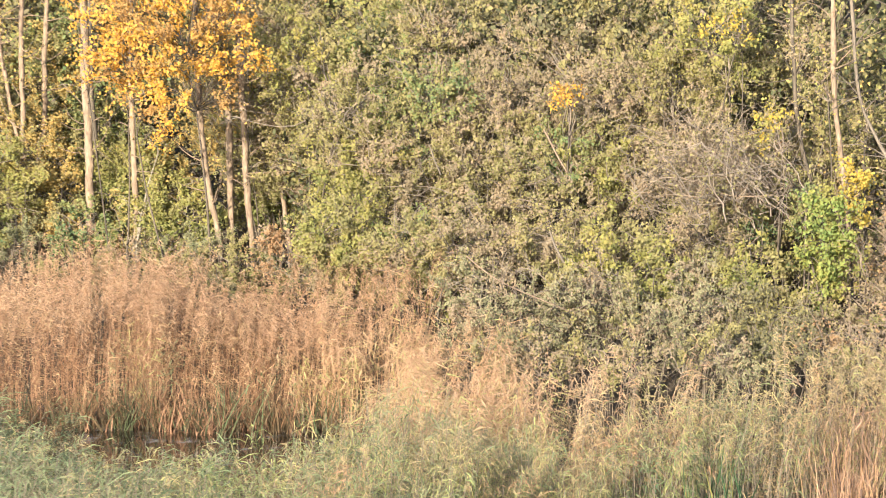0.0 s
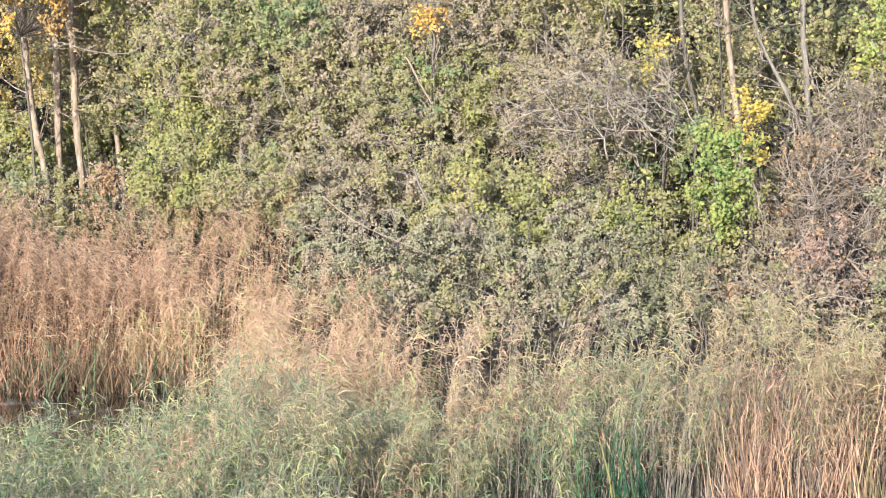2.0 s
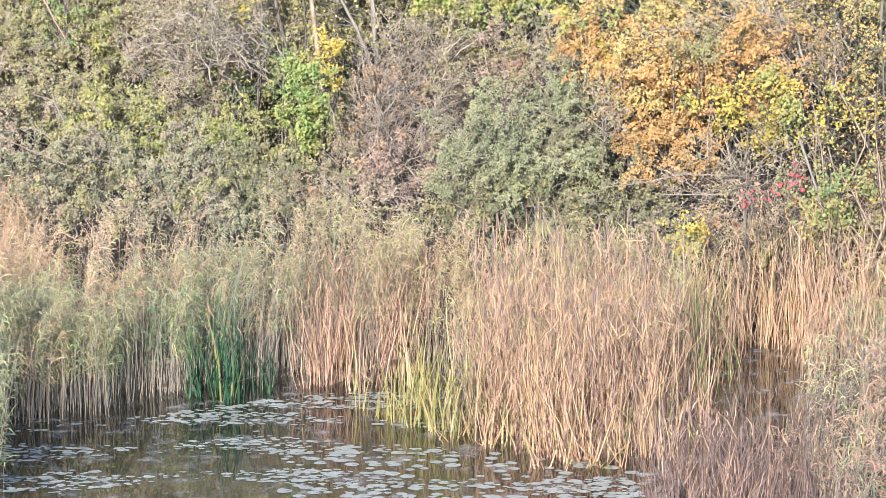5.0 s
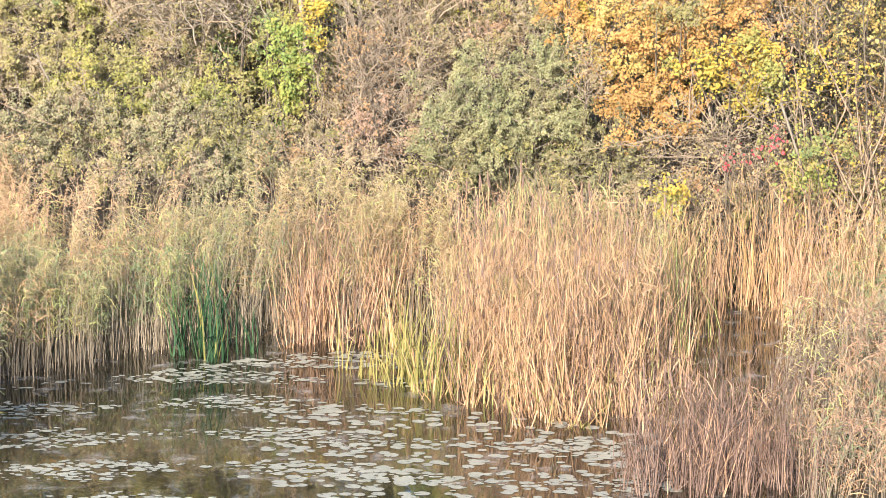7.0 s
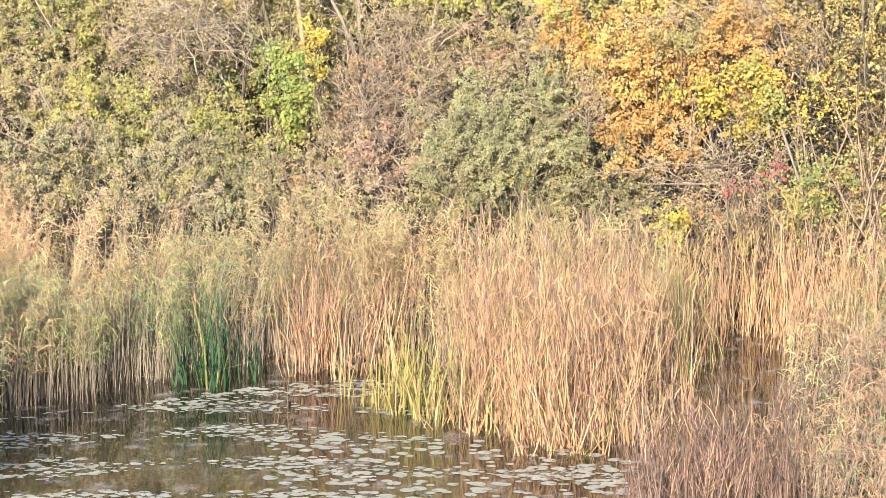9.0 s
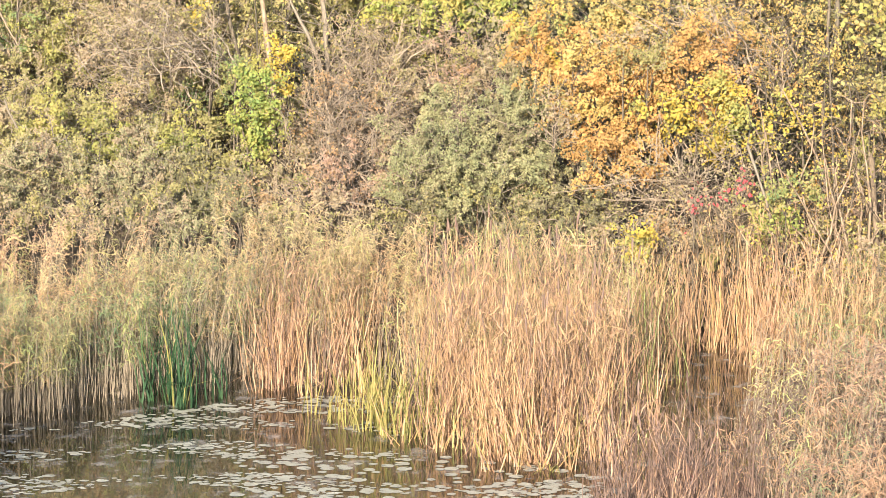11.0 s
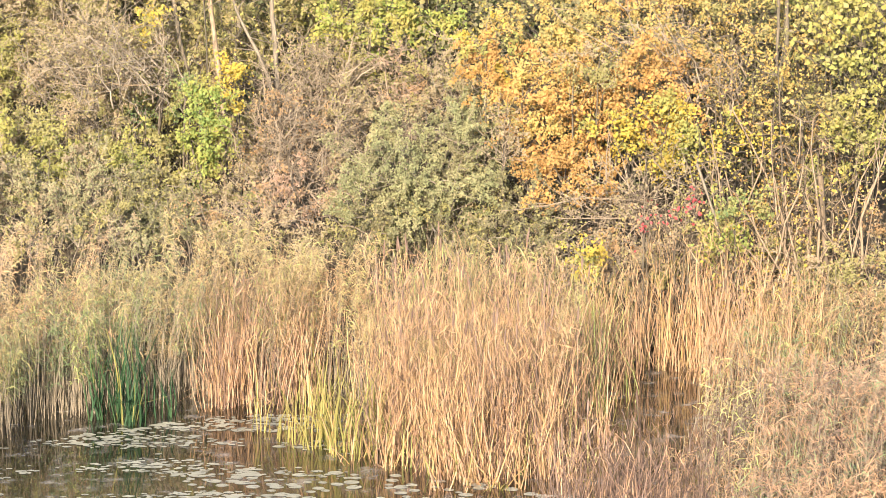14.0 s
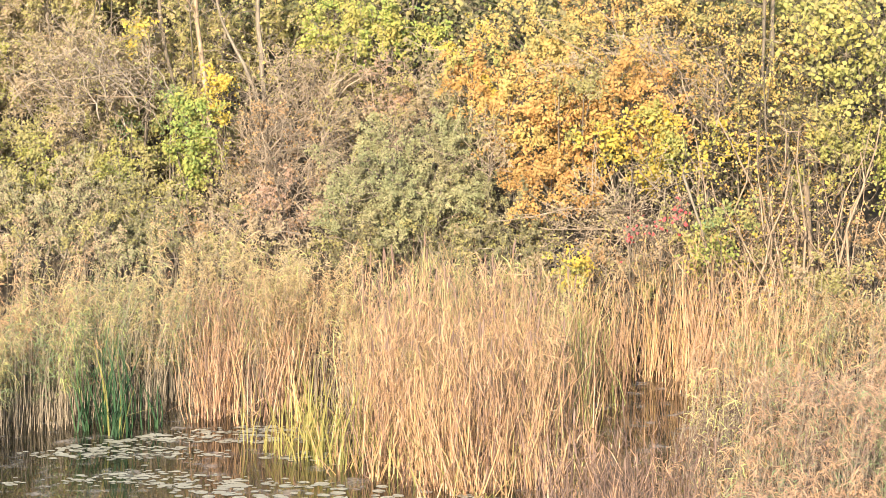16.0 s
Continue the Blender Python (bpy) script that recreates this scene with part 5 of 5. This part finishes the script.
trunk('tree', 'slim upright stem in the pond-side thicket', 'bark', [(6.88, 42.24, 0.56), (6.84, 42.24, 1.14), (6.89, 42.24, 1.71), (6.83, 42.24, 2.36), (6.86, 42.24, 2.93), (6.83, 42.24, 3.50)], 0.025, 0.008)
trunk('tree', 'slim upright stem in the pond-side thicket', 'bark', [(6.91, 41.47, 0.71), (6.90, 41.47, 1.27), (6.77, 41.47, 1.83), (6.77, 41.47, 2.47), (6.67, 41.47, 3.03), (6.66, 41.47, 3.19)], 0.025, 0.008)
trunk('tree', 'slim upright stem in the pond-side thicket', 'bark', [(7.16, 41.14, 0.77), (7.08, 41.14, 1.33), (7.16, 41.14, 1.89), (7.05, 41.14, 2.52), (7.10, 41.14, 3.07), (7.04, 41.14, 3.62)], 0.018, 0.008)
trunk('tree', 'slim upright stem in the pond-side thicket', 'bark', [(7.62, 42.30, 0.55), (7.51, 42.30, 1.13), (7.61, 42.30, 1.70), (7.46, 42.30, 2.36), (7.52, 42.30, 2.93), (7.43, 42.30, 3.49)], 0.027, 0.008)
trunk('bare_branch', 'bare sunlit branch among golden leaves', 'barkgrey', [(4.91, 42.00, 4.11), (5.18, 42.00, 3.78), (5.36, 42.00, 3.44)], 0.010, 0.006)
trunk('bare_branch', 'bare sunlit branch among golden leaves', 'barkgrey', [(5.28, 42.00, 3.44), (5.14, 42.00, 3.88), (4.90, 42.00, 4.31)], 0.010, 0.006)
trunk('bare_branch', 'bare sunlit branch among golden leaves', 'barkgrey', [(4.40, 42.00, 3.67), (4.24, 42.00, 3.95), (3.99, 42.00, 4.23)], 0.010, 0.006)
trunk('bare_branch', 'bare sunlit branch among golden leaves', 'barkgrey', [(5.53, 42.00, 3.20), (5.84, 42.00, 3.56), (6.07, 42.00, 3.92)], 0.010, 0.006)
trunk('bare_branch', 'bare sunlit branch among golden leaves', 'barkgrey', [(6.24, 42.00, 3.36), (6.52, 42.00, 3.72), (6.70, 42.00, 4.08)], 0.010, 0.006)
trunk('bare_branch', 'bare sunlit branch among golden leaves', 'barkgrey', [(5.85, 42.00, 2.88), (5.73, 42.00, 3.20), (5.52, 42.00, 3.52)], 0.010, 0.006)


def thicket(label, x0, x1, y, foot, height, n, twig, lean=0.0, thick=0.011, leaf=""):
    """A tangle of crooked bare stems that fork and cross, rooted along a stretch of the bank."""
    root = tagged(new("thicket"), label, "thicket", "bare thickets of the far bank")
    xm = (x0 + x1) / 2
    root.location = (xm, y, foot)
    k = 8
    t = np.linspace(0, 1, k)
    base = np.column_stack([rng.uniform(x0, x1, n) - xm, rng.normal(size=n) * 0.3, np.zeros(n)])
    base[:, 2] = land(base[:, 0] + xm, base[:, 1] + y) - foot - 0.05 if foot < 1.5 else rng.uniform(-0.2, 0.3, n)
    h = height * rng.uniform(0.45, 1.1, n)
    way = np.column_stack([lean + rng.normal(size=n) * 0.22, rng.normal(size=n) * 0.16])
    wander = np.cumsum(rng.normal(size=(n, k, 3)) * [0.085, 0.06, 0.03], axis=1)
    path = base[:, None] + np.stack([way[:, 0:1] * h[:, None] * t ** 1.5, way[:, 1:2] * h[:, None] * t ** 1.5, h[:, None] * t], -1) + wander
    r = np.linspace(1, 0.3, k)[None] * rng.uniform(0.45, 1.7, n)[:, None] * thick
    v, f = tubes(path, r, 5)
    tagged(part("stemwork", mesh_of("stemwork", v, [f], [BARK[twig]]), root), kind="stuff")
    m = n * 10
    i, j = rng.integers(0, n, m), rng.integers(2, k, m)
    b = path[i, j]
    q = b + unit(rng.normal(size=(m, 3)) * [1, 0.5, 0.6] + [lean, -0.1, 0.25]) * rng.uniform(0.12, 0.55, m)[:, None]
    v, f = tubes(curve(b, q, rng.normal(size=(m, 3)) * 0.07, 5), np.linspace(0.006, 0.002, 5)[None] * rng.uniform(0.6, 1.6, m)[:, None], 3)
    tagged(part("twigwork", mesh_of("twigwork", v, [f], [BARK[twig]]), root), kind="stuff")
    if leaf:
        c = np.repeat(q[rng.uniform(size=m) < 0.35], 8, axis=0)
        c = c + rng.normal(size=c.shape) * 0.06
        v, f = leaf_quads(c, LEAF_SIZE[leaf])
        part("foliage", mesh_of("foliage", v, [f], [LEAF[leaf], LEAF[SECOND[leaf]]], rng.uniform(size=len(c)) < 0.3), root)
    return root


thicket("tangle of upright crooked stems beside the pond", 5.3, 6.4, 39.75, 0.0, 2.7, 24, "barkpale", 0.02, 0.02, "yellow")
thicket("dense tangle of dark crooked stems at the pond end", 6.2, 7.6, 39.9, 0.0, 3.2, 28, "barkpale", -0.05, 0.021, "straw")
thicket("bare sunlit branches fanning out above the maple", 4.9, 6.2, 42.0, 2.9, 1.6, 26, "straw", -0.4, 0.014, "gold")
thicket("fan of dead branches round the grey forked tree", -1.0, 0.3, 44.6, 2.2, 1.5, 30, "straw", 0.25, 0.013)
thicket("fan of bare grey branches over the bushes", -3.6, -2.0, 45.0, 2.6, 1.1, 20, "grey", -0.5, 0.010, "olive")
thicket("bowed dry canes between ivy and willow", -0.9, 0.3, 43.2, 1.6, 1.1, 30, "straw", 0.2, 0.009)
thicket("thin bare upright stems on the dark bank", 3.4, 5.0, 40.3, 0.4, 1.7, 26, "straw", 0.15, 0.008)

# ---- the wood behind: tall trees closing the view and its reflection ----
def wood_tree(x, y, height, spread, leaf, label, n=5200, size=0.17):
    root = tagged(new("tree"), label, "tree", "tall trees of the wood behind")
    g = float(land(x, y))
    root.location = (x, y, g)
    k = 9
    z = np.linspace(-0.2, height * 0.85, k)
    path = np.column_stack([np.cumsum(rng.normal(size=k)) * 0.10, np.cumsum(rng.normal(size=k)) * 0.10, z])
    v, f = tubes(path[None], np.linspace(0.17, 0.05, k)[None], 7)
    part("trunk", mesh_of("trunk", v, [f], [BARK["bark"]]), root)
    nc = 46
    d = unit(rng.normal(size=(nc, 3)))
    c = d * (rng.uniform(0.15, 1, nc) ** 0.45)[:, None] * [spread, spread, height * 0.48] + [0, 0, height * 0.52]
    c[:, 2] = np.maximum(c[:, 2], 0.2)
    b = path[np.clip((c[:, 2] / (height * 0.85) * k * 0.7).astype(int), 0, k - 1)]
    v, f = tubes(curve(b, c, rng.normal(size=(nc, 3)) * 0.2, 5), np.linspace(0.035, 0.008, 5)[None] * np.ones((nc, 1)), 3)
    tagged(part("branchwork", mesh_of("branchwork", v, [f], [BARK["bark"]]), root), kind="stuff")
    i = rng.integers(0, nc, n)
    lc = c[i] + rng.normal(size=(n, 3)) * rng.uniform(0.25, 0.6, nc)[i][:, None]
    lc[:, 2] = np.maximum(lc[:, 2], 0.05)
    v, f = leaf_quads(lc, size)
    part("crown", mesh_of("crown", v, [f], [LEAF[leaf]]), root)


# mostly dark leaves, shade of the gaps put into the rear trees' colour
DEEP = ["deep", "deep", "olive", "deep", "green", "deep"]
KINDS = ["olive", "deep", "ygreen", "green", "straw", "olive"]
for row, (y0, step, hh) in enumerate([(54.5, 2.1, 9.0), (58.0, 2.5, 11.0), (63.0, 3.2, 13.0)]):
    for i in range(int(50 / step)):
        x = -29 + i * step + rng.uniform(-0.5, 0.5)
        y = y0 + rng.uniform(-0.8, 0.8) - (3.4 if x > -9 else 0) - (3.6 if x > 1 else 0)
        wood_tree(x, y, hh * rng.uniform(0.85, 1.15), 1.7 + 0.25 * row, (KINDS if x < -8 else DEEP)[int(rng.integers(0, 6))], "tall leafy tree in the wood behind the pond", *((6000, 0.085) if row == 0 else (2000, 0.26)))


# a thicket that closes the gaps behind the front bushes, dark leaves imitating their shade
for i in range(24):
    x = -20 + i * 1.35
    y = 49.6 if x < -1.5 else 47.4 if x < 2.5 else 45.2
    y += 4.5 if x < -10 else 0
    shrub("bush", "thicket with shade in its leaf colour filling the wood behind", x + rng.uniform(-0.3, 0.3), y + rng.uniform(-0.4, 0.4), float(land(x, y)) + rng.uniform(1.9, 2.5), 1.35, 2.2,
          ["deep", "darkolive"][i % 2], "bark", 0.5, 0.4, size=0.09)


# ---- water lilies ----
pad_mat = rough_surface("lily_pad", [(0.15, 0.148, 0.118), (0.24, 0.235, 0.19), (0.345, 0.332, 0.275)], 9, rough=0.35, bump=0.3)


def pad_mesh(k):
    """A round floating leaf with a notch and a slightly raised, wavy rim."""
    r = random.Random(k)
    bm = bmesh.new()
    n, notch = 14, 0.32
    mid = bm.verts.new((0, 0, 0.004))
    rim = []
    for i in range(n + 1):
        a = notch / 2 + (2 * math.pi - notch) * i / n
        s = 1 + r.uniform(-0.05, 0.05)
        rim.append(bm.verts.new((math.cos(a) * s, math.sin(a) * s, 0.003 + r.uniform(-0.002, 0.012 if k % 3 == 0 else 0.003))))
    for a, b in zip(rim, rim[1:]):
        bm.faces.new((mid, a, b))
    me = bpy.data.meshes.new("pad")
    bm.to_mesh(me)
    bm.free()
    me.materials.append(pad_mat)
    return me


PADS = [pad_mesh(k) for k in range(6)]
lilies = tagged(new("water_lily_bed"), "bed of grey-green floating lily pads on dark water", "water lilies")
places = []
tries = 0
while len(places) < 300 and tries < 20000:
    tries += 1
    x, y = rng.uniform(-1.6, 2.9), rng.uniform(29.0, 33.2)
    if y > 33.4 - 0.45 * max(0, x - 0.3) or x < -1.6 + (32.8 - y) * 0.1 - 0.4 * math.sin(y * 2.3):
        continue
    r = rng.uniform(0.042, 0.094)
    if all((x - a) ** 2 + (y - b) ** 2 > (0.5 * (r + c)) ** 2 for a, b, c in places):
        places.append((x, y, r))
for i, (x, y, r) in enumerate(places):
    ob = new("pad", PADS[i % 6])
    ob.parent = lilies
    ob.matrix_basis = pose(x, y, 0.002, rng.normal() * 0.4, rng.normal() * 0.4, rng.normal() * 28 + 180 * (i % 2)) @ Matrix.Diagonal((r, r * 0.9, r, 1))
more = []
while len(more) < 2600:
    x, y = rng.uniform(-5.2, 2.9), rng.uniform(28.8, 36.1)
    band = math.sin(y * 4.6 + 1.3 * math.sin(x * 0.8)) + 0.7 * math.sin(x * 2.1 + y * 0.9) + rng.normal() * 0.35
    if (band > 0.5 or y > 35.2) and y < 33.9 + 0.55 * (x + 5) and not (y > 32.3 and x > 0.4):
        more.append((x, y, rng.uniform(0.018, 0.045) if rng.uniform() < 0.85 else rng.uniform(0.05, 0.085)))
vs, fs, base = [], [], 0
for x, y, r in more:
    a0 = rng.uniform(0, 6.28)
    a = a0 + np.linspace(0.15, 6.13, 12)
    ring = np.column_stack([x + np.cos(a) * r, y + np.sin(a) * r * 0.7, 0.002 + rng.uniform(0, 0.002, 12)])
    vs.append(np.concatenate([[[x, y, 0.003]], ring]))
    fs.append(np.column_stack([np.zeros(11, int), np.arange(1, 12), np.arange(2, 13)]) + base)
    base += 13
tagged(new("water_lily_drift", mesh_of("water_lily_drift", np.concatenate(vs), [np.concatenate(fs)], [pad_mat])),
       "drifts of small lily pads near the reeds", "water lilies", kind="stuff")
